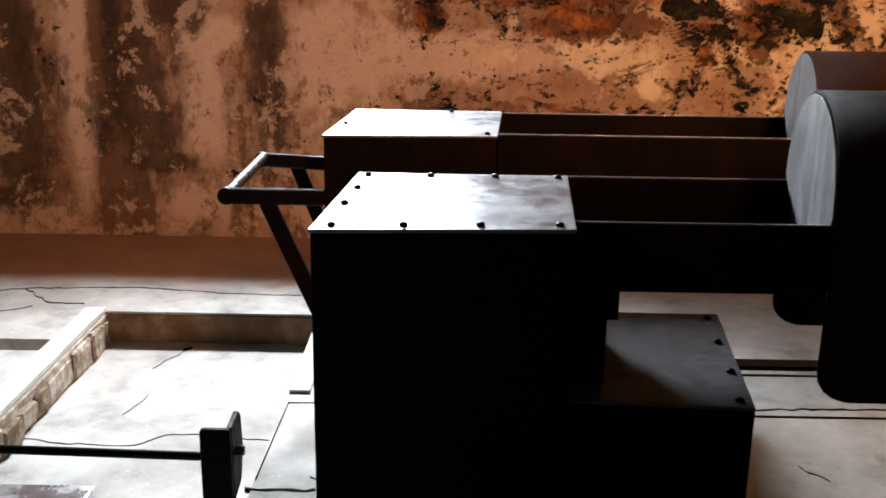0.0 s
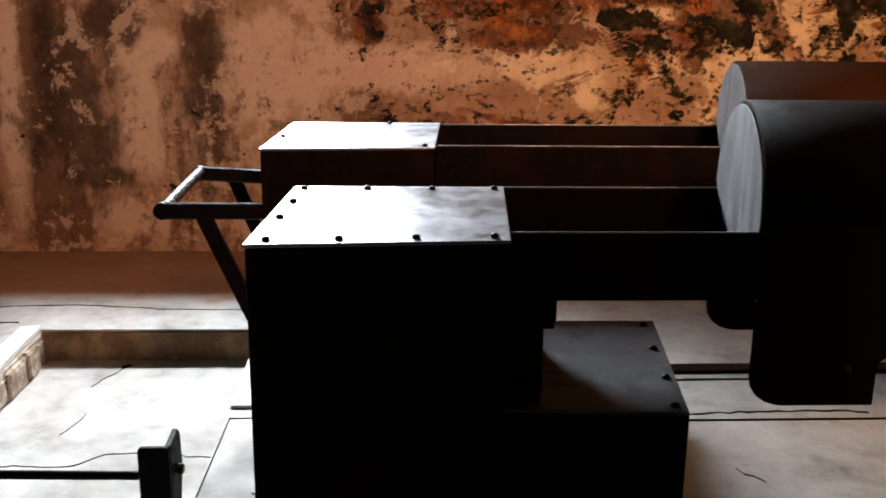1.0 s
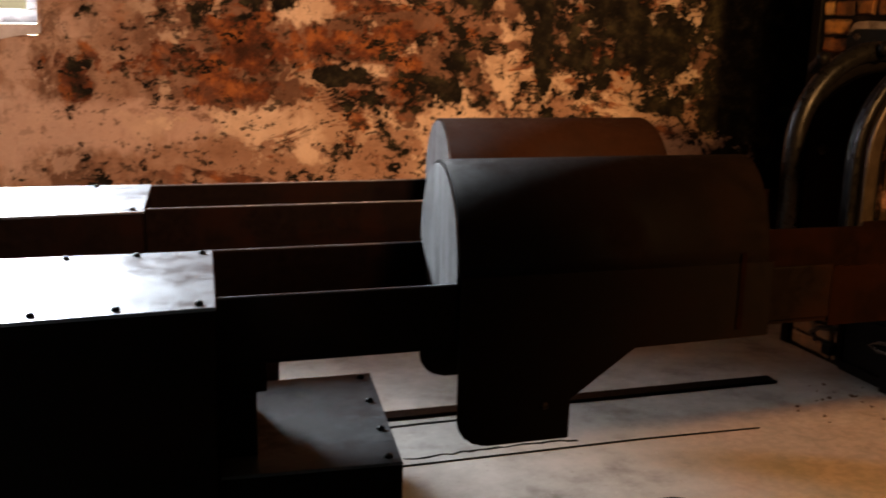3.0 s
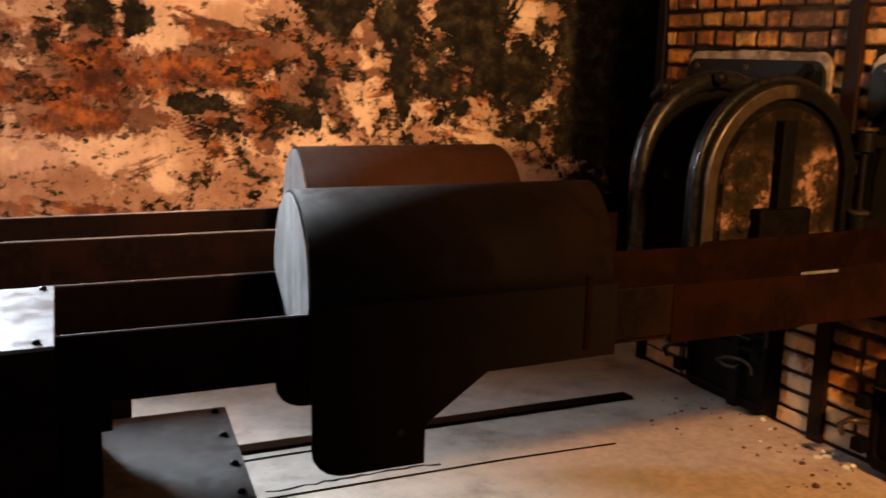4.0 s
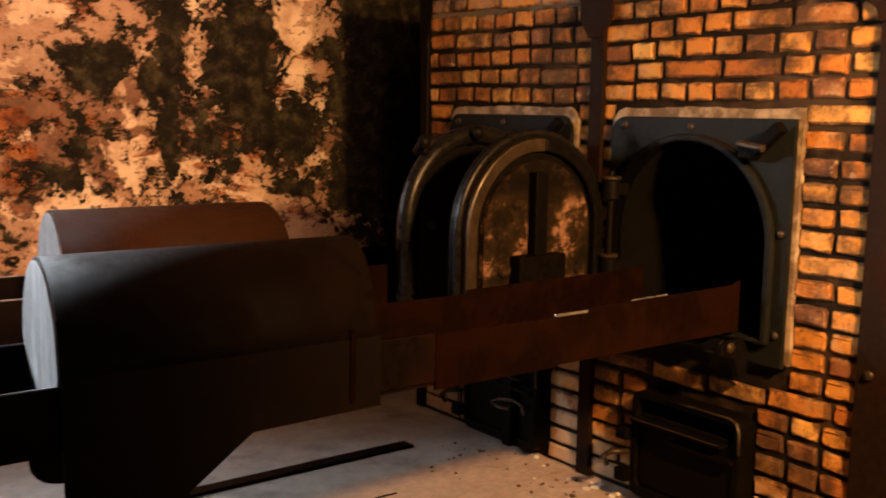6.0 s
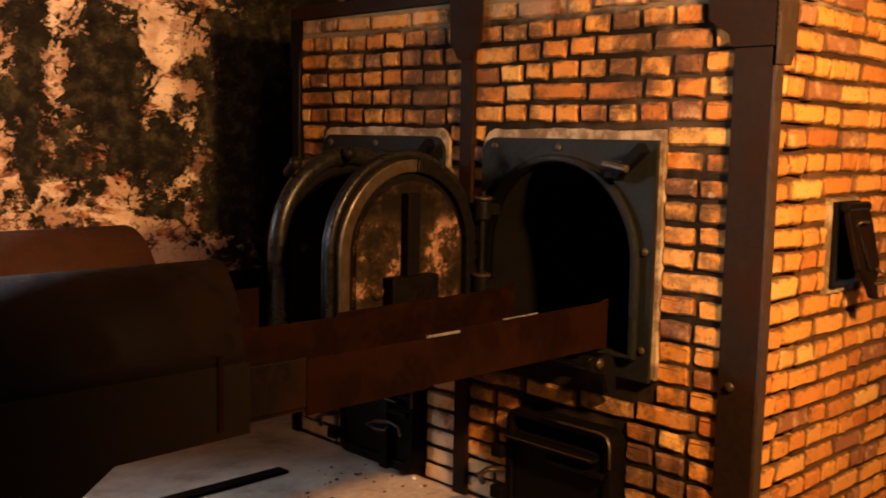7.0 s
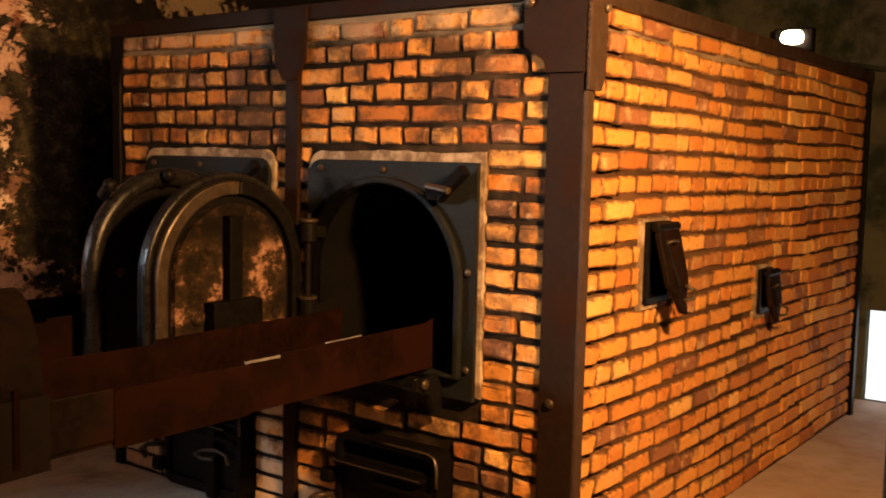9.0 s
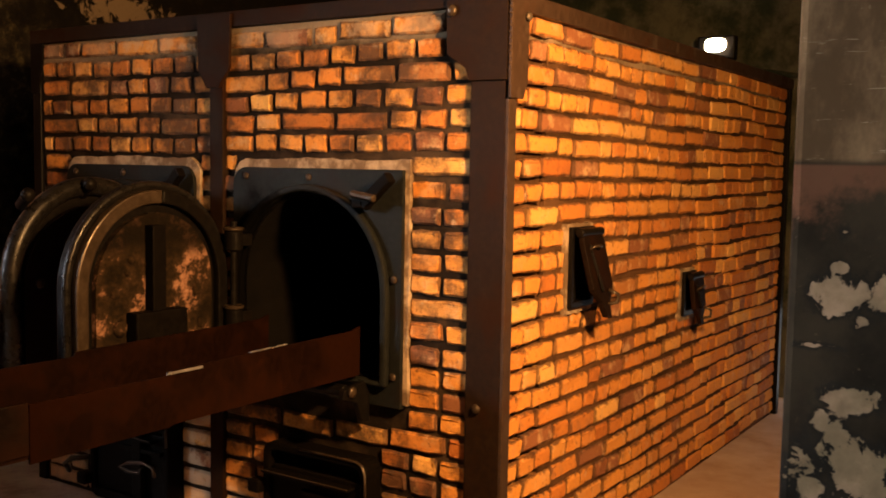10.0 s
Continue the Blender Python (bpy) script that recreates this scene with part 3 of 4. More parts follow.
def rect(a0, a1, b0, b1, r=0.0, corners=(1, 1, 1, 1), n=5):
    """A rectangle, with the given corners (low-low, high-low, high-high, low-high) rounded."""
    pts = []
    for (cx, cy), a, on in zip(((a0, b0), (a1, b0), (a1, b1), (a0, b1)), (180, 270, 0, 90), corners):
        if r and on:
            ox, oy = cx + (r if cx == a0 else -r), cy + (r if cy == b0 else -r)
            pts += [(ox + r * math.cos(radians(a + 90 * i / n)), oy + r * math.sin(radians(a + 90 * i / n))) for i in range(n + 1)]
        else:
            pts.append((cx, cy))
    return pts


# ---- the room ----
CZ = 2.95
LEFT, RIGHT, BACK = -7.0, 3.75, -3.6
WX0, WX1, WZ0, WZ1 = -4.40, -3.23, 1.20, 2.35
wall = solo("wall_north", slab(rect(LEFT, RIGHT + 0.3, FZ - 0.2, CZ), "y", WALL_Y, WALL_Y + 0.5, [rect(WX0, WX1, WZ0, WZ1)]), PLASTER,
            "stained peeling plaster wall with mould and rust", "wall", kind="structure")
# west and south walls are unseen, added dark to hold down bounced light
solo("wall_west", box(LEFT - 0.3, LEFT, BACK, WALL_Y, FZ, CZ, 0), DIM, "dark wall closing the room", "wall", kind="structure")
solo("wall_south", box(LEFT - 0.3, RIGHT + 0.3, BACK - 0.3, BACK, FZ, CZ, 0), DIM, "dark wall closing the room", "wall", kind="structure")
# opening and glowing sheet added for the bright strip past the furnace
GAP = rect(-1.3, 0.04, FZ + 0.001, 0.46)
solo("wall_east", slab(rect(BACK, WALL_Y, FZ - 0.1, CZ), "x", RIGHT, RIGHT + 0.3, [GAP]), DIM, "dark wall closing the room with a low bright opening", "wall", kind="structure")
solo("backdrop", box(RIGHT + 0.05, RIGHT + 0.06, -1.29, 0.03, FZ + 0.002, 0.455, 0), glowing("strip_glow", (0.80, 0.90, 1.0), 1.0),
     "glowing sheet for the bright strip past the furnace", "daylight", kind="structure")
solo("ceiling", box(LEFT - 0.3, RIGHT + 0.3, BACK - 0.3, WALL_Y + 0.5, CZ, CZ + 0.2, 0), CEIL, "soot-blackened concrete ceiling", "ceiling", kind="structure")

# window with a broken whitewashed sill
win = thing("window_1", ((WX0 + WX1) / 2, WALL_Y + 0.35, WZ0), "deep-set window with a whitewashed sill", "window", kind="structure")
edge_pts = [(WX0, 1.145)]
rs = random.Random(4)
for i in range(1, 24):
    x = WX0 + (WX1 - WX0) * i / 24
    edge_pts.append((x, 1.15 + 0.055 * max(0, (x + 3.9) / 0.67) + rs.uniform(-0.012, 0.012)))
edge_pts += [(WX1 + 0.012, 1.215), (WX1 + 0.012, WZ0 + 0.055), (WX0, WZ0 + 0.05)]
part("window_sill", slab(edge_pts, "y", WALL_Y - 0.008, WALL_Y + 0.33), SILL, win, "broken whitewashed sill edge")
for name, x0, x1, z0, z1 in (("window_frame", WX0, WX1, WZ0 + 0.052, WZ0 + 0.12), ("window_frame", WX0, WX1, WZ1 - 0.07, WZ1),
                             ("window_frame", WX0, WX0 + 0.07, WZ0 + 0.121, WZ1 - 0.071), ("window_frame", WX1 - 0.07, WX1, WZ0 + 0.121, WZ1 - 0.071),
                             ("glazing_bar", -3.835, -3.795, WZ0 + 0.121, WZ1 - 0.071)):
    part(name, box(x0, x1, WALL_Y + 0.36, WALL_Y + 0.42, z0, z1, 0.004), WOOD, win)
for x0, x1 in ((WX0 + 0.071, -3.836), (-3.794, WX1 - 0.071)):
    pane = part("pane", box(x0, x1, WALL_Y + 0.385, WALL_Y + 0.39, WZ0 + 0.121, WZ1 - 0.071, 0), GLASS, win)
    pane.visible_shadow = False

# floor with the working pit
PX0, PX1, PY0, PY1 = -4.33, -3.485, -0.2, 2.36
P2 = (-5.6, -4.415, 1.94, 2.05)
PD = 0.125           # depth of the pit
floor = solo("floor", slab(rect(LEFT - 0.3, RIGHT + 1.2, BACK - 0.3, WALL_Y + 0.3), "z", FZ - PD, FZ,
                           [rect(PX0, PX1, PY0, PY1), rect(*P2)]), FLOOR, "worn cracked grey concrete floor", "floor", kind="structure")
solo("pit_floor", box(-5.8, PX1 + 0.2, PY0 - 0.2, PY1 + 0.2, FZ - 0.30, FZ - PD - 0.001, 0), FLOOR, "whitewashed bottom of the shallow floor pit", "floor", kind="structure")

# ---- furnace ----
FW, FD, FT = 2.37, 3.31, 1.83       # width (y), depth (x), brick height
MC = (0.775, 1.765)                 # muffle centres
PZ0, PZ1 = 0.512, 1.317             # iron front plates
furnace = thing("furnace", (FD / 2, FW / 2, FZ), "orange brick double cremation furnace bound with brown iron angles", "furnace")
HOLES = [arch(c, 0.335, 0.60, 1.235) for c in MC]
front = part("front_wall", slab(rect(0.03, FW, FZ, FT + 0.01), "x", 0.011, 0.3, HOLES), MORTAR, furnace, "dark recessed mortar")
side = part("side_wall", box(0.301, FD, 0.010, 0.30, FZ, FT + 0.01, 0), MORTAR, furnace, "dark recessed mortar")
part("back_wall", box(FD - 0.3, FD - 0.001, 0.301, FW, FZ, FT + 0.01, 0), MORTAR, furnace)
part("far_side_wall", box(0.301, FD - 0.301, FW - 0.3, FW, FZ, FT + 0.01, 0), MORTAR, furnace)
part("roof", box(0.02, FD, 0.02, FW, FT + 0.011, FT + 0.05, 0.004), SOOT, furnace, "soot-black flat top")
for c in MC:
    inner = [Vector((0.301, y, z)) for y, z in arch(c, 0.37, 0.57, 1.27)]
    bm = bmesh.new()
    a = [bm.verts.new(p) for p in inner]
    b = [bm.verts.new(p + Vector((2.3, 0, 0))) for p in inner]
    for i in range(len(a)):
        j = (i + 1) % len(a)
        bm.faces.new((a[i], a[j], b[j], b[i]))
    bm.faces.new(b)
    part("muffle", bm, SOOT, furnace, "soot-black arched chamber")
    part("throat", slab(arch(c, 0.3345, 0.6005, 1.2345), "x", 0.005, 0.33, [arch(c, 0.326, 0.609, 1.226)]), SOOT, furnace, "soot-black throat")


def plate_parts(c):
    """Iron front plate of one muffle with its rim, bolts, rollers and mortar bedding."""
    y0, y1 = c - 0.408, c + 0.372
    corners = (0, 0, 1, 0) if c < 1.2 else (0, 0, 1, 1)
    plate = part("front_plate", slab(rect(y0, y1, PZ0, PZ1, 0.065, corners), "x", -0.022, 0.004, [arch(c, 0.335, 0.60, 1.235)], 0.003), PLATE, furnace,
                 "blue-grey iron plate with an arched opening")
    outer, hole = arch(c, 0.364, 0.585, 1.262), arch(c, 0.335, 0.601, 1.236)
    part("opening_rim", slab(outer, "x", -0.05, -0.0225, [hole], 0.008), PLATE, plate)
    for y, z in ((c, 1.285), (y0 + 0.07, 1.285), (y1 - 0.07, 1.285), (y0 + 0.03, 0.95), (y0 + 0.03, 0.62), (y1 - 0.03, 0.62)):
        part("bolt", knob((-0.026, y, z), 0.014, (-1, 0, 0)), RIM, plate)
    # latch lug on the corner
    part("latch", bar((-0.065, c - 0.275, 1.195), (-0.075, c - 0.395, 1.295), 0.036, 0.040, 0.006), BURNT, plate)
    part("latch_pin", rod((-0.088, c - 0.245, 1.235), (-0.096, c - 0.345, 1.222), 0.013), RIM, plate)
    part("latch_lug", bar((-0.023, c - 0.262, 1.20), (-0.085, c - 0.262, 1.205), 0.045, 0.035, 0.006), BURNT, plate)
    # pale mortar squeezed out round the plate
    rr = random.Random(int(c * 100))
    bed = rect(y0 - 0.018, y1 + 0.006, PZ0 + 0.01, PZ1 + 0.033, 0.072, corners, 8)
    wavy = []
    for (ya, za), (yb, zb) in zip(bed, bed[1:] + bed[:1]):
        n = max(1, int(math.hypot(yb - ya, zb - za) / 0.012))
        for i in range(n):
            y, z = ya + (yb - ya) * i / n, za + (zb - za) * i / n
            swell = 0.003 * math.sin(y * 13 + z * 17) + 0.0012 * math.sin(y * 61 + z * 53 + c)
            wavy.append((y - (swell * 0.5 if y < c else 0) + rr.uniform(-0.0012, 0.0012), z + swell + rr.uniform(-0.0015, 0.0015)))
    part("mortar_bed", slab(wavy, "x", -0.008, 0.02, [arch(c, 0.345, 0.58, 1.25)]), LIMEY, furnace, "pale mortar squeezed out round the plate")
    # tray rollers under the opening
    for dy in (-0.27, 0.27):
        part("roller_bracket", slab([(-0.023, 0.60), (-0.16, 0.585), (-0.17, 0.555), (-0.09, 0.53), (-0.06, 0.46), (-0.023, 0.45)][::-1], "y", c + dy - 0.012, c + dy + 0.012, bevel=0.003), CAST, plate)
    part("roller", rod((-0.12, c - 0.255, 0.572), (-0.12, c + 0.255, 0.572), 0.022), CAST, plate)
    part("roller_pin", knob((-0.13, c - 0.29, 0.575), 0.02, (0, -1, 0)), RIM, plate)
    return plate


plates = [plate_parts(c) for c in MC]


def ash_door(c):
    """Cast ash door low in the front, with frame, lip, bar and handle."""
    y0, y1, z1 = c - 0.31, c + 0.168, 0.325
    frame_ = part("ash_door_frame", slab(rect(y0, y1, FZ + 0.03, z1, 0.045), "x", -0.075, 0.012, [rect(y0 + 0.03, y1 - 0.03, FZ + 0.07, z1 - 0.028, 0.03)], 0.006), BURNT, furnace,
                  "black cast iron ash door frame")
    part("ash_door", slab(rect(y0 + 0.033, y1 - 0.033, FZ + 0.073, z1 - 0.085, 0.01), "x", -0.06, -0.02, bevel=0.006), BURNT, frame_)
    part("door_lip", bar((-0.095, y0 + 0.05, z1 - 0.10), (-0.095, y1 - 0.03, z1 - 0.10), 0.045, 0.010), BURNT, frame_)
    # pale strip for the highlight along the lip's worn edge
    part("lip_edge", bar((-0.118, y0 + 0.05, z1 - 0.0935), (-0.118, y1 - 0.03, z1 - 0.0935), 0.004, 0.004, 0.001), RIM, frame_, "worn edge, its highlight a pale strip")
    part("door_bar", bar((-0.085, y0 + 0.02, z1 - 0.15), (-0.085, y1 - 0.20, z1 - 0.15), 0.022, 0.018), BURNT, frame_)
    for z in (0.16, 0.0):
        part("hinge_lug", box(-0.115, -0.06, y1 - 0.015, y1 + 0.04, z - 0.025, z + 0.025, 0.008), BURNT, frame_)
    part("handle", sweep([(-0.09, y1 - 0.01, 0.09), (-0.15, y1 + 0.02, 0.095), (-0.16, y1 + 0.05, 0.07), (-0.13, y1 + 0.06, 0.03)], 0.011), RIM, frame_)
    # pale strip drawn as the highlight round the frame's worn corner
    glint = [(-0.077, y0 + 0.3, z1 - 0.004), (-0.077, y0 + 0.045, z1 - 0.004), (-0.077, y0 + 0.018, z1 - 0.015), (-0.077, y0 + 0.005, z1 - 0.045), (-0.077, y0 + 0.004, z1 - 0.12)]
    part("frame_edge", sweep(glint, 0.005, 6), RIM, frame_, "worn edge, its highlight a pale strip")
    return frame_


ash_door(MC[0])
far_ash = ash_door(MC[1])
# pale wire hook on the far ash door
part("hook", sweep([(-0.10, 1.50, 0.085), (-0.11, 1.50, 0.125), (-0.11, 1.56, 0.135), (-0.10, 1.66, 0.115), (-0.11, 1.70, 0.095), (-0.10, 1.66, 0.08), (-0.10, 1.60, 0.085), (-0.09, 1.585, 0.11)], 0.007, 8), RIM, far_ash)
part("door_strap", box(-0.10, -0.0755, 1.585, 1.635, FZ + 0.03, 0.30, 0.004), BURNT, far_ash)

# heavy muffle doors, both swung out to the middle post
HX0, HX1 = -0.775, -0.085


def muffle_door(x0, y0, y1, top, name_label):
    """An arched cast door in the plane y, swung out at right angles to the front."""
    cx, half = (x0 + HX1) / 2, (HX1 - x0) / 2
    door = part("muffle_door", slab(arch(cx, half, 0.585, top), "y", y0, y1, bevel=0.012), CAST, furnace, name_label)
    return door, cx, half


def arch_strip(cx, outer, inner, bottom, top, a0, a1, y0, y1, bevel=0.006):
    """A length of an arched band, between two angles of its round head; straight legs where it reaches an end."""
    def line(half, crown):
        pts = [(cx + half, bottom)] if a0 <= 0 else []
        pts += [(cx + half * math.cos(radians(a0 + (a1 - a0) * i / 18)), crown - half + half * math.sin(radians(a0 + (a1 - a0) * i / 18))) for i in range(19)]
        return pts + ([(cx - half, bottom)] if a1 >= 180 else [])
    return slab(line(outer, top) + line(inner, top - (outer - inner))[::-1], "y", y0, y1, bevel=bevel)


near, cx, half = muffle_door(HX0, 1.115, 1.165, 1.262, "arched iron door swung open, showing its crumbled lining")
part("door_edge", sweep([(x, 1.122, z) for x, z in arch(cx, half - 0.008, 0.59, 1.254)], 0.013, 8), SHINE, near, "worn polished edge")
# ring in two lengths: the black one puts in the shade on its right half
part("door_ring", arch_strip(cx, half - 0.022, half - 0.068, 0.602, 1.236, 86, 180, 1.086, 1.114), RIM, near, "worn pale ring")
part("door_ring", arch_strip(cx, half - 0.022, half - 0.068, 0.602, 1.236, 0, 85.6, 1.086, 1.114), CAST, near, "length of the ring blackened for shade")
bm = slab(arch(cx, half - 0.098, 0.615, 1.16), "y", 1.092, 1.114)
bmesh.ops.subdivide_edges(bm, edges=[e for e in bm.edges if e.calc_length() > 0.05], cuts=3, use_grid_fill=True)
part("door_lining", bm, LINING, near, "crumbled fireclay lining with darkened patches")
part("damper_rod", box(-0.482, -0.425, 1.05, 1.091, 0.80, 1.12, 0.004), BURNT, near)
part("damper_weight", box(-0.562, -0.345, 1.035, 1.088, 0.715, 0.835, 0.006), BURNT, near)
rr = random.Random(8)
for i in range(14):
    px, pz = cx + rr.uniform(-0.20, 0.2), rr.uniform(0.7, 1.02)
    part("lining_lump", knob((px, 1.091, pz), rr.uniform(0.012, 0.03), (0, -1, 0), 0.4), LINING, near)

far, cx, half = muffle_door(-0.762, 1.465, 1.492, 1.25, "arched black iron door swung open, outside towards the room")
part("door_rim", sweep([(x, 1.452, z) for x, z in arch(cx, half - 0.022, 0.60, 1.24, 32)], 0.034, 12), SHINE, far, "polished rounded rim")
part("door_dome", slab(arch(cx, half - 0.07, 0.62, 1.17), "y", 1.446, 1.464, bevel=0.004), STEEL, far)
part("rivet", knob((-0.635, 1.442, 0.91), 0.018, (0, -1, 0)), RIM, far)
part("rivet", knob((-0.21, 1.442, 0.91), 0.018, (0, -1, 0)), RIM, far)
for px, pz in ((cx - 0.262, 1.175), (cx - 0.02, 1.21)):
    part("door_lug", rod((px, 1.47, pz), (px - 0.02, 1.40, pz + 0.035), 0.02), CAST, far)
    part("lug_knob", knob((px - 0.022, 1.395, pz + 0.038), 0.026, (0, -1, 0), 0.8), CAST, far)
part("door_pull", sweep([(cx + 0.06, 1.45, 1.16), (cx + 0.12, 1.40, 1.21), (cx + 0.2, 1.40, 1.235), (cx + 0.26, 1.45, 1.225)], 0.010), RIM, far)
for z in (1.05, 0.765):
    part("hinge", rod((-0.105, 1.06, z - 0.035), (-0.105, 1.06, z + 0.035), 0.034), CAST, furnace)
    part("hinge_collar", rod((-0.105, 1.06, z + 0.036), (-0.105, 1.06, z + 0.05), 0.038), RIM, furnace)
    part("hinge_arm", box(-0.10, -0.023, 1.045, 1.14, z - 0.022, z + 0.022, 0.004), CAST, furnace)
    part("hinge_arm", box(-0.10, -0.023, 1.42, 1.475, z - 0.022, z + 0.022, 0.004), CAST, furnace)
part("hinge_pin", rod((-0.105, 1.06, 0.70), (-0.105, 1.06, 1.12), 0.013), CAST, furnace)

# iron binding: corner angles, gussets, top rails
# darker iron on front faces, lighter on the flank: shading put into the material
part("corner_angle", box(-0.016, -0.002, -0.012, 0.115, FZ, 1.60, 0.003), POST, furnace, "brown iron corner angle")
part("corner_angle", box(-0.016, 0.032, -0.026, -0.0125, FZ, 1.545, 0.003), ANGLE, furnace, "brown iron corner angle")
part("corner_gusset", slab([(-0.02, 1.60), (0.118, 1.60), (0.13, 1.64), (0.20, 1.685), (0.205, 1.88), (-0.02, 1.88)], "x", -0.027, -0.0165, bevel=0.002), POST, furnace)
part("corner_gusset", slab([(-0.026, 1.545), (0.055, 1.545), (0.082, 1.60), (0.085, 1.88), (-0.026, 1.88)], "y", -0.037, -0.0265, bevel=0.002), ANGLE, furnace)
part("bolt", knob((-0.024, 0.068, 0.56), 0.016, (-1, 0, 0)), RIM, furnace)
part("bolt", knob((-0.034, 0.18, 1.82), 0.020, (-1, 0, 0)), RIM, furnace)
part("bolt", knob((0.066, -0.044, 1.80), 0.016, (0, -1, 0)), RIM, furnace)
for i in range(13):
    part("weld_bead", knob((-0.027, -0.030, 1.63 + i * 0.019), 0.006), ANGLE, furnace)
part("middle_post", box(-0.018, 0.012, 1.205, 1.275, FZ, 1.70, 0.004), POST, furnace, "brown iron middle post")
part("post_gusset", slab([(1.195, 1.64), (1.215, 1.61), (1.28, 1.61), (1.325, 1.68), (1.33, 1.88), (1.155, 1.88), (1.16, 1.68)], "x", -0.03, -0.0185, bevel=0.002), POST, furnace)
# end post and gusset take black iron: their shade is put into the colour
part("end_post", box(-0.004, 0.06, FW - 0.035, FW + 0.02, FZ, 1.70, 0.004), CAST, furnace, "iron end post in black for its shade")
part("post_gusset", slab([(FW - 0.03, 1.62), (FW + 0.02, 1.62), (FW + 0.02, 1.84), (FW - 0.07, 1.84), (FW - 0.065, 1.75)], "x", -0.014, -0.0045, bevel=0.002), BURNT, furnace)
part("top_rail", box(-0.0155, 0.05, 0.206, FW + 0.02, FT + 0.002, FT + 0.060, 0.003), POST, furnace, "brown iron top rail")
part("top_rail", box(0.086, FD + 0.03, -0.025, 0.05, FT - 0.012, FT + 0.045, 0.003), ANGLE, furnace, "brown iron top rail")
part("rear_angle", box(FD - 0.03, FD + 0.02, -0.02, 0.05, FZ, FT - 0.0125, 0.003), CAST, furnace, "dark iron rear angle")

# air flaps on the flank
def flap_vent(x0, x1, z0, z1, lean, drop):
    """A cast frame with a hinged flap that leans out; the flap's pointed tail draws its shadow."""
    vent = part("air_vent", slab(rect(x0, x1, z0, z1), "y", -0.022, 0.013, [rect(x0 + 0.022, x1 - 0.022, z0 + 0.025, z1 - 0.025)], 0.004), CAST, furnace, "black iron air vent with a hinged flap")
    r = random.Random(int(x0 * 100))
    ring = []
    corners = [(x0 - 0.022, z0 - 0.022), (x1 + 0.010, z0 - 0.020), (x1 + 0.010, z1 + 0.012), (x0 - 0.020, z1 + 0.014)]
    for (xa, za), (xb, zb) in zip(corners, corners[1:] + corners[:1]):
        ring += [(xa + (xb - xa) * i / 8 + r.uniform(-0.004, 0.004), za + (zb - za) * i / 8 + r.uniform(-0.004, 0.004)) for i in range(8)]
    part("mortar_bed", slab(ring, "y", -0.007, 0.012, [rect(x0 + 0.003, x1 - 0.003, z0 + 0.003, z1 - 0.003)]), LIMEY, furnace, "pale mortar round the vent")
    # black sheet in the frame stands in for the dark opening
    part("vent_back", box(x0 + 0.02, x1 - 0.02, 0.008, 0.0125, z0 + 0.02, z1 - 0.02, 0), SOOT, vent)
    top = z1 - 0.03
    length = top - z0 + drop
    a = radians(lean)
    xm, w = (x0 + x1) / 2, (x1 - x0) * 0.46
    # the narrow tail of the outline stands in for the flap's shadow
    outline = [(-w, -0.03), (-w * 0.9, 0.0), (-w * 0.6, 0.02), (w * 0.6, 0.02), (w * 0.9, 0.0), (w, -0.03), (w * 0.96, -length * 0.62), (w * 0.42, -length * 0.80), (w * 0.25, -length), (-w * 0.2, -length * 0.97), (-w * 0.42, -length * 0.80), (-w * 0.94, -length * 0.64)]
    flap = slab(outline, "y", -0.022, 0.0, bevel=0.004)
    flap.transform(Matrix.Translation((xm, -0.036, top)) @ Matrix.Rotation(-a, 4, "X"))
    flap = part("flap", flap, STEEL, vent, "rusty hinged flap with its shadow as a tail")
    part("flap_hinge", rod((x0 + 0.004, -0.045, top + 0.012), (x1 - 0.004, -0.045, top + 0.012), 0.017), CAST, vent)
    fy, fz = -0.058 - length * 0.75 * math.sin(a), top - length * 0.75 * math.cos(a)
    part("flap_ring", sweep([(xm + 0.02, fy, fz + 0.03), (xm + 0.04, fy - 0.03, fz + 0.015), (xm + 0.035, fy - 0.028, fz - 0.015), (xm + 0.01, fy, fz - 0.02)], 0.007), RIM, flap)
    part("flap_hoop", sweep([(xm - w * 0.55, -0.06, top - 0.055), (xm - w * 0.55, -0.085, top - 0.035), (xm + w * 0.1, -0.085, top - 0.035), (xm + w * 0.1, -0.062, top - 0.055)], 0.006, 8), RIM, flap)
    part("flap_rib", bar((xm - w * 0.5, -0.064, top - 0.03), (xm - w * 0.3, fy - 0.002, fz + 0.03), 0.018, 0.01, 0.002), CAST, flap)
    return vent


flap_vent(0.46, 0.65, 0.835, 1.125, 14, 0.045)
flap_vent(1.62, 1.78, 0.675, 0.875, 7, 0.045)

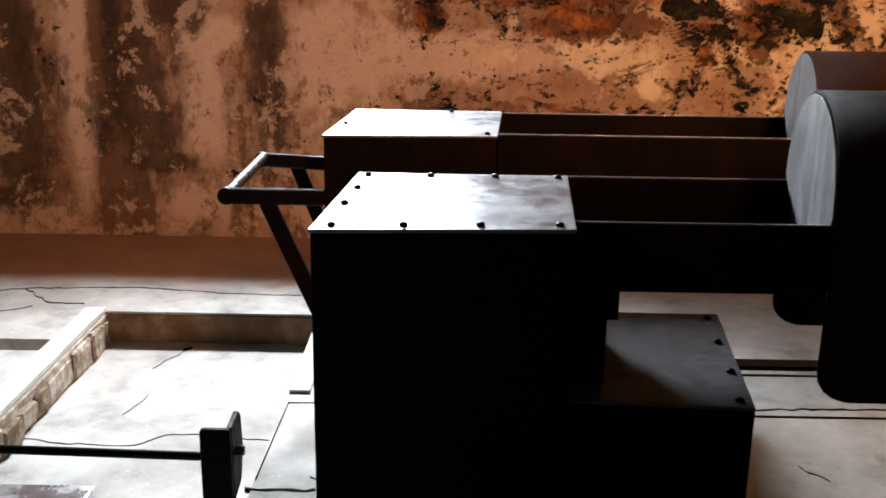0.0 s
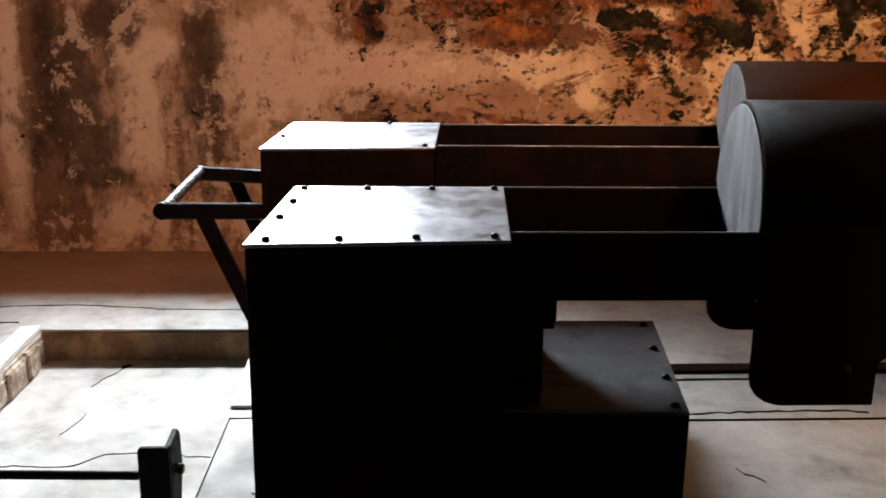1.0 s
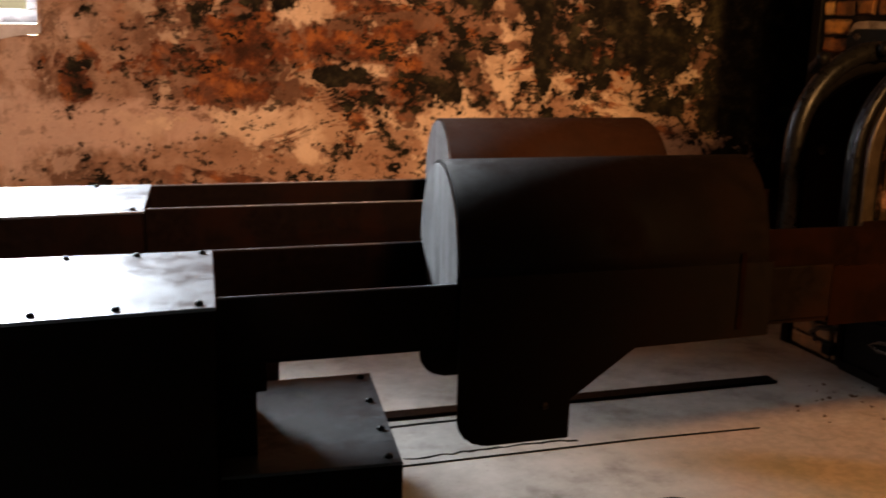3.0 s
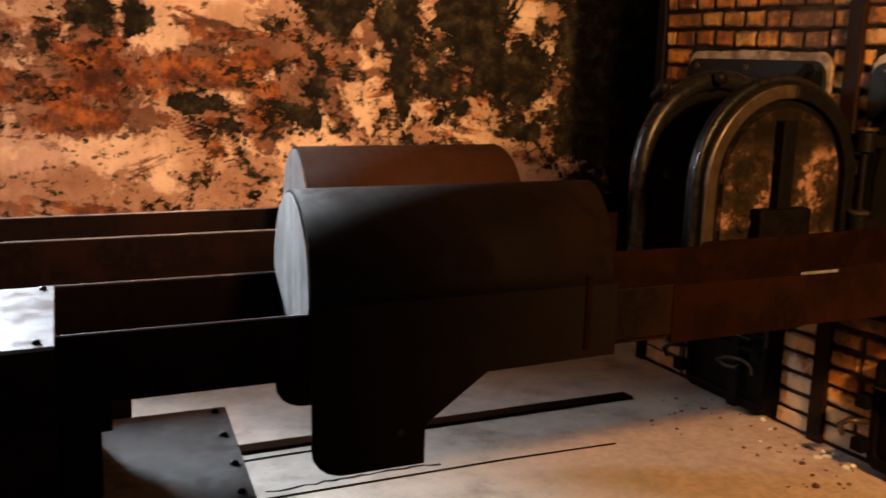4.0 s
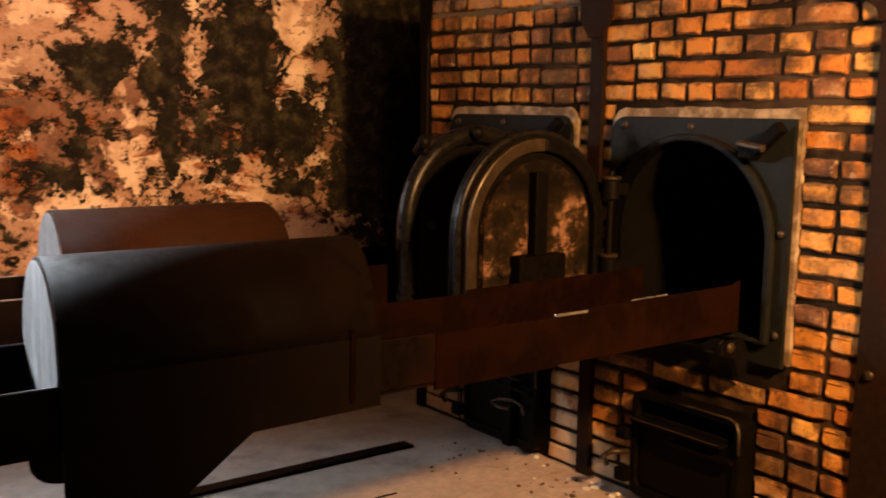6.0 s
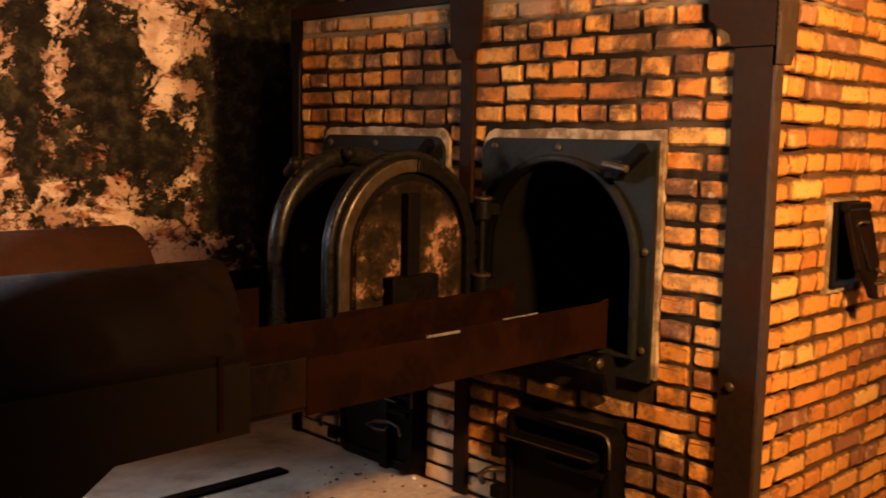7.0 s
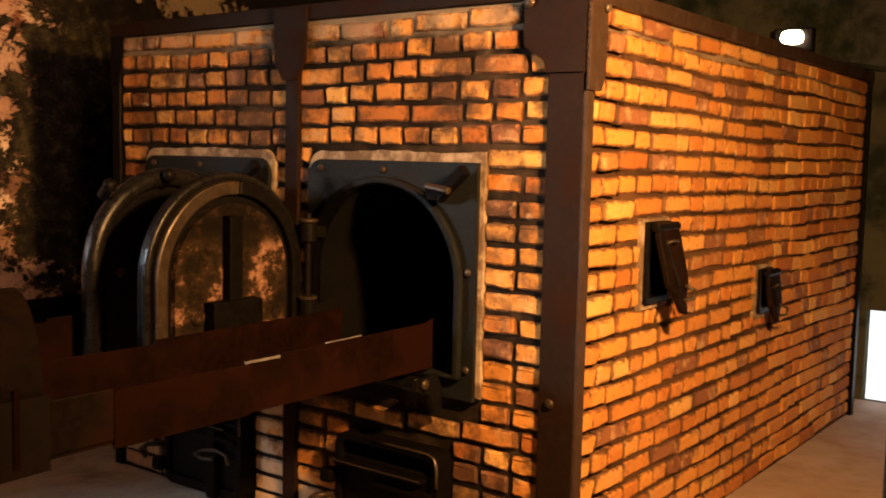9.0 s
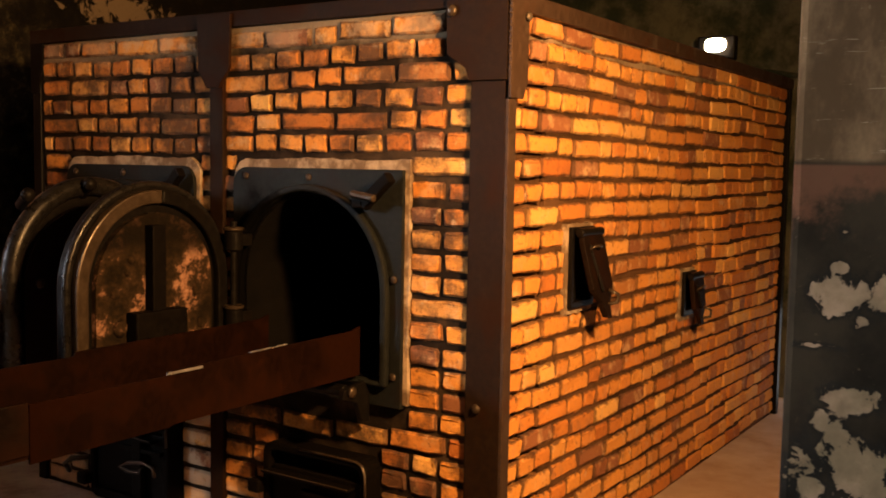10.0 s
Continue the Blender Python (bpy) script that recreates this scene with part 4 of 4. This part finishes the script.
# ---- the charging trolleys ----
def trolley(dx, dy, hx, label, handle, end):
    """A steel box trolley with a long tray, a sheet hood over the tray and a counterweight box."""
    t = thing("charging_trolley", (-2.95 + dx, 0.66 + dy, FZ), label, "trolley", "charging trolleys before the furnace")

    def quad(pts):
        return [(x + dx, y + dy) for x, y in pts]
    q = quad([(-3.222, 0.40), (-2.742, 0.428), (-2.708, 0.898), (-3.178, 0.900)])
    part("weight_box", slab(q, "z", FZ + 0.03, 0.764, bevel=0.003), STEEL, t, "black steel box, rusty below")
    lid = part("box_lid", slab([(x + (0.004 if i in (1, 2) else -0.004), y + (-0.004 if i < 2 else 0.004)) for i, (x, y) in enumerate(q)], "z", 0.7645, 0.772, bevel=0.002), LID, t, "bright scuffed sheet metal lid")

    def on(u, v):
        a, b, c, d = (Vector((*p, 0.774)) for p in q)
        return (a * (1 - u) + b * u) * (1 - v) + (d * (1 - u) + c * u) * v
    for u, v in ((0.07, 0.05), (0.345, 0.05), (0.64, 0.05), (0.945, 0.05), (0.05, 0.95), (0.35, 0.95), (0.66, 0.95), (0.96, 0.95), (0.05, 0.4), (0.05, 0.68)):
        if handle and (u, v) not in ((0.945, 0.05), (0.66, 0.95), (0.05, 0.4)):
            continue
        part("rivet", knob(on(u, v), 0.0085, (0, 0, 1), 0.7), CAST, lid)
    # low box beside it
    low = quad([(-2.735, 0.465), (-2.372, 0.445), (-2.312, 0.982), (-2.70, 0.985)])
    part("low_box", slab(low, "z", FZ + 0.03, 0.408, bevel=0.003), STEEL, t, "low black steel box")
    sheet = part("low_lid", slab(low, "z", 0.4085, 0.416, bevel=0.002), SHELF, t, "dusty grey steel lid")
    for x, y in ((-2.395, 0.475), (-2.375, 0.62), (-2.36, 0.79), (-2.345, 0.95)):
        part("rivet", knob((x + dx, y + dy, 0.417), 0.010, (0, 0, 1), 0.8), CAST, sheet)
    for wx in (-3.1, -2.5):
        for wy in (0.50, 0.86):
            part("wheel", rod((wx + dx, wy + dy - 0.02, FZ + 0.045), (wx + dx, wy + dy + 0.02, FZ + 0.045), 0.045, 16), CAST, t)
    # tray: two upright plates and a bottom
    y0, y1 = 0.528 + dy, 0.958 + dy
    x0 = -2.733 + dx
    part("tray_support", box(x0, -2.632 + dx, y0 + 0.012, y1 - 0.012, 0.556, 0.6165, 0.003), STEEL, t)
    # block added to darken and shade the left end of the low lid
    part("shade_block", box(-2.732 + dx, -2.652 + dx, y0 + 0.02, y1 - 0.03, 0.4165, 0.5555, 0.003), STEEL, t)
    for y in (y0, y1 - 0.008):
        part("tray_side", box(x0, -1.30 + hx, y, y + 0.008, 0.629, 0.757, 0.002), STEEL, t, "thin rusted tray side with a bright edge")
        part("tray_edge", box(x0, -1.49 + hx, y + 0.001, y + 0.007, 0.7572, 0.7608, 0.0008), LID, t, "bright edge strip")
        part("tray_tongue_side", slab([(-1.298 + hx, 0.606), (-0.875, 0.606), (-0.855, 0.612), (end, 0.612), (end, 0.782), (end - 0.045, 0.77), (-0.858, 0.763), (-0.865, 0.750), (-1.298 + hx, 0.752)], "y", y + 0.001, y + 0.009, bevel=0.0015), RUST, t, "rusted tongue of the tray")
    part("tray_bottom", box(x0, end, y0 + 0.0085, y1 - 0.0085, 0.617, 0.628, 0.002), STEEL, t)
    if not handle:
        part("joint_strip", box(-0.885, -0.755, y0 - 0.004, y0 - 0.0005, 0.753, 0.7605, 0.001), ZINC, t, "bright worn joint strip")
        # thin bright strip puts in the highlight on the tongue's top edge
        part("edge_glint", bar((-0.56, y0 + 0.005, 0.768), (-0.40, y0 + 0.005, 0.7705), 0.006, 0.003, 0.001), ZINC, t, "bright edge strip")
    # hood: a sheet vault with side skirts
    a, b = -2.234 + hx, -1.475 + hx
    cy, r = (y0 + y1) / 2, (y1 - y0) / 2 + 0.012
    spring, top = 0.775, 0.992
    sh = 0.006
    n = 22
    outer = [(cy - r * math.cos(math.pi * i / n), spring + (top - spring) * math.sin(math.pi * i / n)) for i in range(n + 1)]
    inner = [(cy - (r - sh) * math.cos(math.pi * i / n), spring + (top - sh - spring) * math.sin(math.pi * i / n)) for i in range(n + 1)]
    bm = slab(outer + inner[::-1], "x", a, b)
    for f in bm.faces:
        f.smooth = abs(f.normal.x) < 0.5
    for v in bm.verts:
        if v.co.x < a + 0.01:
            v.co.x += 0.05 * (v.co.y - y0) / (y1 - y0)
        elif not handle:
            v.co.x += 0.13 * (v.co.y - y0) / (y1 - y0) - 0.012
    # far hood: rustier sheet, lightened to put the warm light into its colour
    skin = BROWN if handle else HOOD
    hood = part("hood", bm, skin, t, "dark brown sheet metal hood")
    skirt = [(a, spring), (a, 0.46)] + [(a + 0.07 - 0.07 * math.cos(radians(k)), 0.46 - 0.062 * math.sin(radians(k))) for k in (20, 40, 60, 80)]
    skirt += [(a + 0.07, 0.397), (a + 0.262, 0.397), (a + 0.262, 0.487), (a + 0.415, 0.594), (b, 0.600), (b, spring)]
    for y in (cy - r, cy + r - sh):
        bm = slab(skirt, "y", y, y + sh)
        if y > cy:
            bm.transform(Matrix.Translation((0.048, 0, 0)))
            for v in bm.verts:
                if v.co.x > b and not handle:
                    v.co.x += 0.07
        part("skirt", bm, skin, hood)
    part("skirt_bolt", knob((a + 0.20, cy - r - 0.003, 0.478), 0.009, (0, -1, 0)), RIM, hood)
    part("hood_band", box(b - 0.09, b - 0.075, cy - r - 0.004, cy - r - 0.0005, 0.62, 0.80, 0.001), RUST, hood)
    cap = [(cy + (r - 0.007) * math.cos(math.pi * i / n), spring + (top - 0.008 - spring) * math.sin(math.pi * i / n)) for i in range(n + 1)]
    cap += [(y0 + 0.011, 0.735), (y0 + 0.05, 0.66), (y0 + 0.12, 0.622), (y1 - 0.20, 0.622), (y1 - 0.10, 0.68), (y1 - 0.012, 0.765)]
    bm = slab(cap, "x", a - 0.006, a + 0.002, bevel=0.001)
    for v in bm.verts:
        v.co.x += 0.05 * (v.co.y - y0) / (y1 - y0)
    part("end_plate", bm, WHITE, hood, "whitened zinc end plate with dark runs")
    if handle:
        hz = 0.592
        for y in (1.41, 1.95):
            part("handle_bar", bar((-3.606, y, hz), (-3.325, y - (0.0 if y < 1.6 else 0.07), hz), 0.022, 0.048, 0.010), STEEL, t)
            part("handle_brace", bar((-3.492, y, hz - 0.015), (-3.337, y - (0.0 if y < 1.6 else 0.07), 0.22), 0.046, 0.02, 0.004, up=(0, 1, 0)), STEEL, t)
        for y in (1.41, 1.95):
            part("handle_end", rod((-3.606, y - 0.0115, hz), (-3.606, y + 0.0115, hz), 0.025, 16), STEEL, t)
        part("handle_grip", rod((-3.60, 1.4225, hz + 0.008), (-3.60, 1.938, hz + 0.008), 0.017, 14), SHINE, t, "worn shiny hand bar")
    return t


trolley(0.0, 0.0, 0.0, "black steel charging trolley with a bright lid and a domed hood", False, -0.035)
trolley(-0.105, 1.0, 0.31, "black steel charging trolley with a push handle and a domed hood", True, -0.035)

# ---- floor fittings ----
rail = solo("floor_rail", box(-2.6, -0.38, 1.885, 1.955, FZ - 0.02, FZ + 0.012, 0.004), CAST, "dark iron rail let into the concrete", "rail")
joint = solo("floor_joint", slab([(-3.3, 1.49), (-2.0, 1.503), (-1.2, 1.505), (-0.74, 1.49), (-0.74, 1.495), (-1.2, 1.513), (-2.0, 1.510), (-3.3, 1.496)], "z", FZ - 0.01, FZ + 0.004), SOOT,
             "dark joint between concrete slabs", "joint", kind="structure")
for pts in ([(-2.7, 1.80), (-1.9, 1.826), (-1.6, 1.828), (-1.6, 1.836), (-1.9, 1.838), (-2.7, 1.808)],):
    solo("floor_crack", slab(pts, "z", FZ - 0.01, FZ + 0.003), SOOT, "dark crack in the concrete", "crack", kind="structure")


def crack(points, wide, z, seed):
    """A ragged dark crack in the concrete."""
    r = random.Random(seed)
    left, right = [], []
    for (xa, ya), (xb, yb) in zip(points, points[1:]):
        n = max(2, int(math.hypot(xb - xa, yb - ya) / 0.03))
        for i in range(n):
            t = i / n
            x, y = xa + (xb - xa) * t + r.uniform(-0.007, 0.007), ya + (yb - ya) * t + r.uniform(-0.007, 0.007)
            w = wide * r.uniform(0.4, 1.3)
            left.append((x, y + w))
            right.append((x + 0.002, y - w))
    solo("floor_crack", slab(left + right[::-1], "z", z - 0.01, z + 0.002), SOOT, "dark ragged crack in the concrete", "crack", kind="structure")


crack([(-4.35, 1.52), (-4.16, 1.488), (-3.944, 1.478), (-3.878, 1.555), (-3.66, 1.572), (-3.61, 1.537), (-3.50, 1.524)], 0.0022, FZ - PD - 0.001, 1)
crack([(-3.98, 2.29), (-4.05, 2.16), (-4.08, 2.06)], 0.0016, FZ - PD - 0.001, 2)
crack([(-4.02, 1.86), (-4.06, 1.67)], 0.0010, FZ - PD - 0.001, 9)
crack([(-4.01, 2.285), (-3.94, 2.30)], 0.011, FZ - PD - 0.001, 10)
crack([(-3.475, 1.546), (-3.30, 1.552)], 0.003, FZ, 11)
crack([(-3.34, 1.08), (-3.28, 1.06)], 0.003, FZ, 12)
crack([(-3.50, 1.012), (-3.28, 1.012)], 0.006, FZ, 13)
solo("floor_joint", slab([(-3.474, 1.546), (-3.4705, 1.546), (-3.4805, 1.06), (-3.484, 1.06)], "z", FZ - 0.01, FZ + 0.003), SOOT, "dark joint between concrete slabs", "joint", kind="structure")
crack([(-5.2, 2.5), (-4.75, 2.62), (-4.3, 2.66), (-3.9, 2.60), (-3.4, 2.58)], 0.003, FZ, 3)
crack([(-4.75, 2.62), (-4.6, 2.45), (-4.42, 2.44)], 0.005, FZ, 4)
crack([(-4.9, 2.2), (-4.62, 2.42)], 0.003, FZ, 5)
crack([(-1.99, 1.185), (-1.95, 1.14), (-1.915, 1.09)], 0.005, FZ, 6)
crack([(-1.545, 1.09), (-1.48, 1.10), (-1.44, 1.08), (-1.36, 1.085), (-1.26, 1.07)], 0.005, FZ, 7)
crack([(-2.05, 1.555), (-1.85, 1.565), (-1.6, 1.575), (-1.4, 1.56)], 0.005, FZ, 8)
kerb = solo("pit_kerb", slab([(PX0 - 0.10, PY0), (PX0 - 0.002, PY0), (PX0 - 0.002, PY1 + 0.02), (PX0 - 0.08, PY1 + 0.01)], "z", FZ + 0.001, FZ + 0.012, bevel=0.004), SILL, "whitewashed kerb along the pit", "kerb", kind="structure")
solo("pit_kerb", slab([(PX1 + 0.002, 1.62), (PX1 + 0.07, 1.62), (PX1 + 0.07, PY1 - 0.15), (PX1 + 0.002, PY1 - 0.15)], "z", FZ + 0.001, FZ + 0.012, bevel=0.004), SILL, "whitewashed kerb along the pit", "kerb", kind="structure")
rubble = solo("pit_rubble_face", slab([(PY0, FZ - PD), (PY1, FZ - PD), (PY1, FZ - 0.012), (PY0, FZ - 0.012)], "x", PX0 - 0.003, PX0 + 0.008), STONE, "crumbling stone face of the pit", "kerb", kind="structure")
solo("pit_end_face", box(PX0 + 0.01, PX1 - 0.002, PY1 - 0.008, PY1 + 0.003, FZ - PD, FZ - 0.010, 0.002), sooty("brown_brick_face", (0.16, 0.09, 0.05), (0.30, 0.19, 0.11), 7), "brown end face of the pit", "kerb", kind="structure")

def rubble_stone(parent, x0, x1, y0, y1, z0, z1, seed, material):
    """One rough pale stone of the broken pit edge."""
    r = random.Random(seed)
    bm = box(x0, x1, y0, y1, z0, z1, 0.008)
    for v in bm.verts:
        v.co += Vector((r.uniform(-1, 1) * 0.004, r.uniform(-1, 1) * 0.010, r.uniform(-1, 1) * 0.007))
    part("stone", bm, material, parent, "rough pale stone")


y, rr = PY1 - 0.02, random.Random(31)
while y > 1.0:
    w = rr.uniform(0.09, 0.22)
    low = rr.uniform(0.0, 0.03)
    rubble_stone(rubble, PX0 - 0.002, PX0 + rr.uniform(0.014, 0.034), y - w, y - 0.008, FZ - PD + low, FZ - rr.uniform(0.016, 0.040), int(y * 1000), LIMEY if rr.random() < 0.25 else STONE)
    y -= w
for i in range(9):
    x, y, r = PX1 + rr.uniform(0.075, 0.14), 1.64 + i * 0.045, rr.uniform(0.014, 0.03)
    rubble_stone(rubble, x - r, x + r, y - r, y + r, FZ + 0.001, FZ + r * 0.9, 50 + i, LIMEY if i % 2 else STONE)

# rod and bracket in the pit
brk = thing("rod_bracket", (-3.56, 0.95, FZ), "dark iron bracket with a long rod beside the pit", "bracket")
part("bracket_plate", slab(rect(-3.590, -3.512, FZ + 0.001, 0.107, 0.012, (0, 0, 1, 1)), "y", 0.925, 0.94, bevel=0.003), STEEL, brk)
part("bracket_cheek", slab([(0.941, FZ + 0.001), (1.03, FZ + 0.02), (1.06, 0.0), (1.05, 0.09), (1.03, 0.11), (0.941, 0.104)], "x", -3.526, -3.511, bevel=0.003), STEEL, brk)
part("bracket_nut", rod((-3.5105, 1.0, 0.012), (-3.494, 1.0, 0.012), 0.015, 6), RIM, brk)
part("rod", rod((-5.4, 0.945, 0.055), (-3.5905, 0.935, 0.028), 0.012), CAST, brk)
part("rod_foot", box(-5.42, -5.38, 0.925, 0.965, FZ + 0.001, 0.033, 0.003), CAST, brk)
plank = solo("steel_cover", box(-4.75, -3.88, 0.5, 0.965, FZ - PD, FZ + 0.03, 0.004), ZINC, "bright scuffed steel cover over the pit", "cover")

# crumbled debris before the furnace
rr = random.Random(21)
bm = bmesh.new()
for i in range(80):
    x, y = -0.06 - abs(rr.gauss(0, 0.2)), rr.uniform(0.2, 1.85)
    s = rr.uniform(0.003, 0.008) * (2 if rr.random() < 0.08 else 1)
    one = bmesh.new()
    bmesh.ops.create_icosphere(one, subdivisions=1, radius=s, matrix=Matrix.Translation((x, y, FZ + s * 0.35)) @ Matrix.Diagonal((rr.uniform(0.7, 1.5), rr.uniform(0.7, 1.5), 0.7, 1)))
    for v in one.verts:
        v.co += Vector((rr.uniform(-1, 1), rr.uniform(-1, 1), rr.uniform(-1, 1))) * s * 0.25
    joined(bm, one)
solo("debris", bm, GRIT, "crumbled mortar and brick grit on the floor", "debris", kind="stuff")
bm = bmesh.new()
for i in range(12):
    x, y = -0.03 - abs(rr.gauss(0, 0.09)), rr.uniform(0.95, 1.5)
    s = rr.uniform(0.006, 0.014)
    one = bmesh.new()
    bmesh.ops.create_icosphere(one, subdivisions=1, radius=s, matrix=Matrix.Translation((x, y, FZ + s * 0.3)) @ Matrix.Diagonal((rr.uniform(0.7, 1.9), rr.uniform(0.7, 1.9), 0.6, 1)))
    for v in one.verts:
        v.co += Vector((rr.uniform(-1, 1), rr.uniform(-1, 1), rr.uniform(-1, 1))) * s * 0.3
    joined(bm, one)
solo("plaster_chips", bm, SILL, "white plaster chips at the foot of the furnace", "debris", kind="stuff")

# ---- pillar ----
pil = solo("pillar", box(-1.36, -1.12, -1.62, -1.217, FZ, CZ, 0.012), PILLAR, "dark painted plaster pillar with flaked pale patches", "pillar", kind="structure")

# ---- flood lamp over the furnace ----
fl = thing("flood_lamp", (3.5, 0.51, 2.09), "glowing halogen flood lamp on the end wall", "lamp")
part("lamp_housing", box(3.52, 3.59, 0.39, 0.63, 2.03, 2.18, 0.01), CAST, fl)
part("lamp_bracket", box(3.591, RIGHT + 0.01, 0.49, 0.53, 2.08, 2.12, 0.003), CAST, fl)
part("lamp_glass", slab(rect(0.445, 0.575, 2.08, 2.16, 0.036), "x", 3.495, 3.5195, bevel=0.004), glowing("halogen_glow", (1.0, 0.78, 0.5), 90.0), fl, "glowing glass")

conduit = solo("conduit", sweep([(3.7, 0.981, 2.074), (3.7, 0.432, 1.993), (3.7, 0.029, 1.929), (3.7, -1.6, 1.929)], 0.016, 8), DIM, "thin painted pipe along the end wall", "pipe")

# ---- bricks ----
def brick_mesh(seed, length, height):
    """A worn brick: face with chipped arrises, sunk 40 mm into the wall; local x along the wall, y outward."""
    r = random.Random(seed)
    bm = bmesh.new()
    L, H, c = length / 2, height / 2, 0.008
    cut = 0.0055
    outline = []
    for sx, sz, first in ((-1, -1, 0), (1, -1, 1), (1, 1, 0), (-1, 1, 1)):
        two = [(sx * L, sz * (H - cut * r.uniform(0.4, 1.6))), (sx * (L - cut * r.uniform(0.4, 1.6)), sz * H)]
        outline += two[::-1] if first else two
        if first == 0:
            outline += [(sx * -t * L + r.uniform(-0.01, 0.01), sz * H) for t in (-0.4, 0.4)] if sx < 0 or sz > 0 else []
    shake = [(r.uniform(-0.0035, 0.0035), r.uniform(-0.0035, 0.0035)) for _ in outline]
    rings = []
    for depth, inset in ((0.0, c), (-0.007, 0.0), (-0.04, 0.0)):
        ring = []
        for (px, pz), (jx, jz) in zip(outline, shake):
            push = r.uniform(-0.0035, 0.003) if depth == 0 else 0
            ring.append(bm.verts.new((px * (1 - inset / L) + jx, depth + push, pz * (1 - inset / H) + jz)))
        rings.append(ring)
    n = len(outline)
    bm.faces.new(rings[0])
    for a, b in zip(rings, rings[1:]):
        for k in range(n):
            bm.faces.new((a[k], a[(k + 1) % n], b[(k + 1) % n], b[k]))
    bmesh.ops.recalc_face_normals(bm, faces=bm.faces[:])
    mesh = bpy.data.meshes.new("brick")
    bm.to_mesh(mesh)
    bm.free()
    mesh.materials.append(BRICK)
    return mesh


COURSE, BH = 0.0770, 0.0600
MESHES = {w: [brick_mesh(i + int(w * 1000), w, BH) for i in range(5)] for w in (0.115, 0.235)}
ROWS = int((FT - FZ) / COURSE)


def free_runs(blocks, lo, hi):
    runs, at = [], lo
    for a, b in sorted(blocks):
        if a > at:
            runs.append((at, min(a, hi)))
        at = max(at, b)
    if at < hi:
        runs.append((at, hi))
    return [r for r in runs if r[1] - r[0] > 0.03]


def course_bricks(run, row, rr, joint, stretch):
    """Brick lengths along one run of a course."""
    lo, hi = run
    if hi - lo < 0.19:
        return [(lo, hi)]
    got, at = [], lo
    headers = row % 2
    if row % 2 == 0 and hi - lo > 0.4:
        got.append((lo, lo + 0.06 + rr.uniform(0, 0.08)))
        at = got[-1][1] + joint
    while at < hi - 0.02:
        long = rr.random() < (0.06 if headers else stretch)
        w = (0.222 if long else 0.108) * rr.uniform(0.90, 1.08)
        if hi - (at + w) < 0.05:
            w = hi - at
        got.append((at, min(at + w, hi)))
        at += w + joint
    return got


def lay(parent, blocked, lo, hi, place, limit, seed, joint, tall=1.0, stretch=0.58):
    """Bricks of one wall face as objects of their own; those past the limit are handed back."""
    rr = random.Random(seed)
    base = ORIGIN[parent.name]
    rest = []
    for row in range(ROWS):
        zc = FZ + 0.008 + (row + 0.5) * COURSE
        blocks = [(a, b) for a, b, z0, z1 in blocked if z0 - 0.025 < zc < z1 + 0.025]
        for run in free_runs(blocks, lo, hi):
            for a, b in course_bricks(run, row, rr, joint, stretch):
                w = b - a
                if w < 0.02:
                    continue
                kind = 0.235 if w > 0.17 else 0.115
                c = (a + b) / 2
                z = zc + 0.006 * math.sin(c * 2.6 + row * 0.35) + 0.004 * math.sin(c * 7.1 + row) + rr.uniform(-0.002, 0.002)
                mesh = rr.choice(MESHES[kind])
                m = place(c, z, rr.uniform(-0.004, 0.004)) @ Matrix.Rotation(rr.uniform(-0.012, 0.012), 4, "Y") @ Matrix.Diagonal((w / kind, 1, tall * rr.uniform(0.96, 1.04), 1))
                if limit and c > limit:
                    rest.append((mesh, m))
                    continue
                ob = new("brick", mesh)
                ob.parent = parent
                ob.matrix_basis = Matrix.Translation(-base) @ m
    return rest


blocked = []
for c in MC:
    blocked += [(c - 0.425, c + 0.386, PZ0 - 0.01, PZ1 + 0.03)]
blocked += [(MC[0] - 0.315, MC[0] + 0.172, FZ, 0.33), (MC[1] - 0.315, MC[1] + 0.172, FZ, 0.33), (1.215, 1.268, FZ, 2.0), (0.0, 0.106, FZ, 2.0), (FW - 0.05, FW + 0.05, FZ, 2.0)]
# local x runs along the wall, local y points out of it
lay(front, blocked, 0.10, FW - 0.045, lambda c, z, o: Matrix.Translation((0.0 + o, c, z)) @ Matrix.Rotation(radians(-90), 4, "Z") @ Matrix.Rotation(math.pi, 4, "Z"), None, 3, 0.017)
side_blocked = [(0.44, 0.66, 0.825, 1.135), (1.61, 1.79, 0.665, 0.885)]
rest = lay(side, side_blocked, 0.04, FD - 0.03, lambda c, z, o: Matrix.Translation((c, 0.0 + o, z)) @ Matrix.Rotation(math.pi, 4, "Z"), 1.9, 5, 0.012, 1.03, 0.82)
verts, faces = [], []
for mesh, m in rest:
    k = len(verts)
    verts += [tuple(m @ v.co - ORIGIN[side.name]) for v in mesh.vertices]
    faces += [tuple(k + i for i in p.vertices) for p in mesh.polygons]
mesh = bpy.data.meshes.new("far_bricks")
mesh.from_pydata(verts, [], faces)
mesh.materials.append(BRICKS)
ob = new("far_bricks", mesh)
ob.parent = side
tagged(ob, kind="stuff")
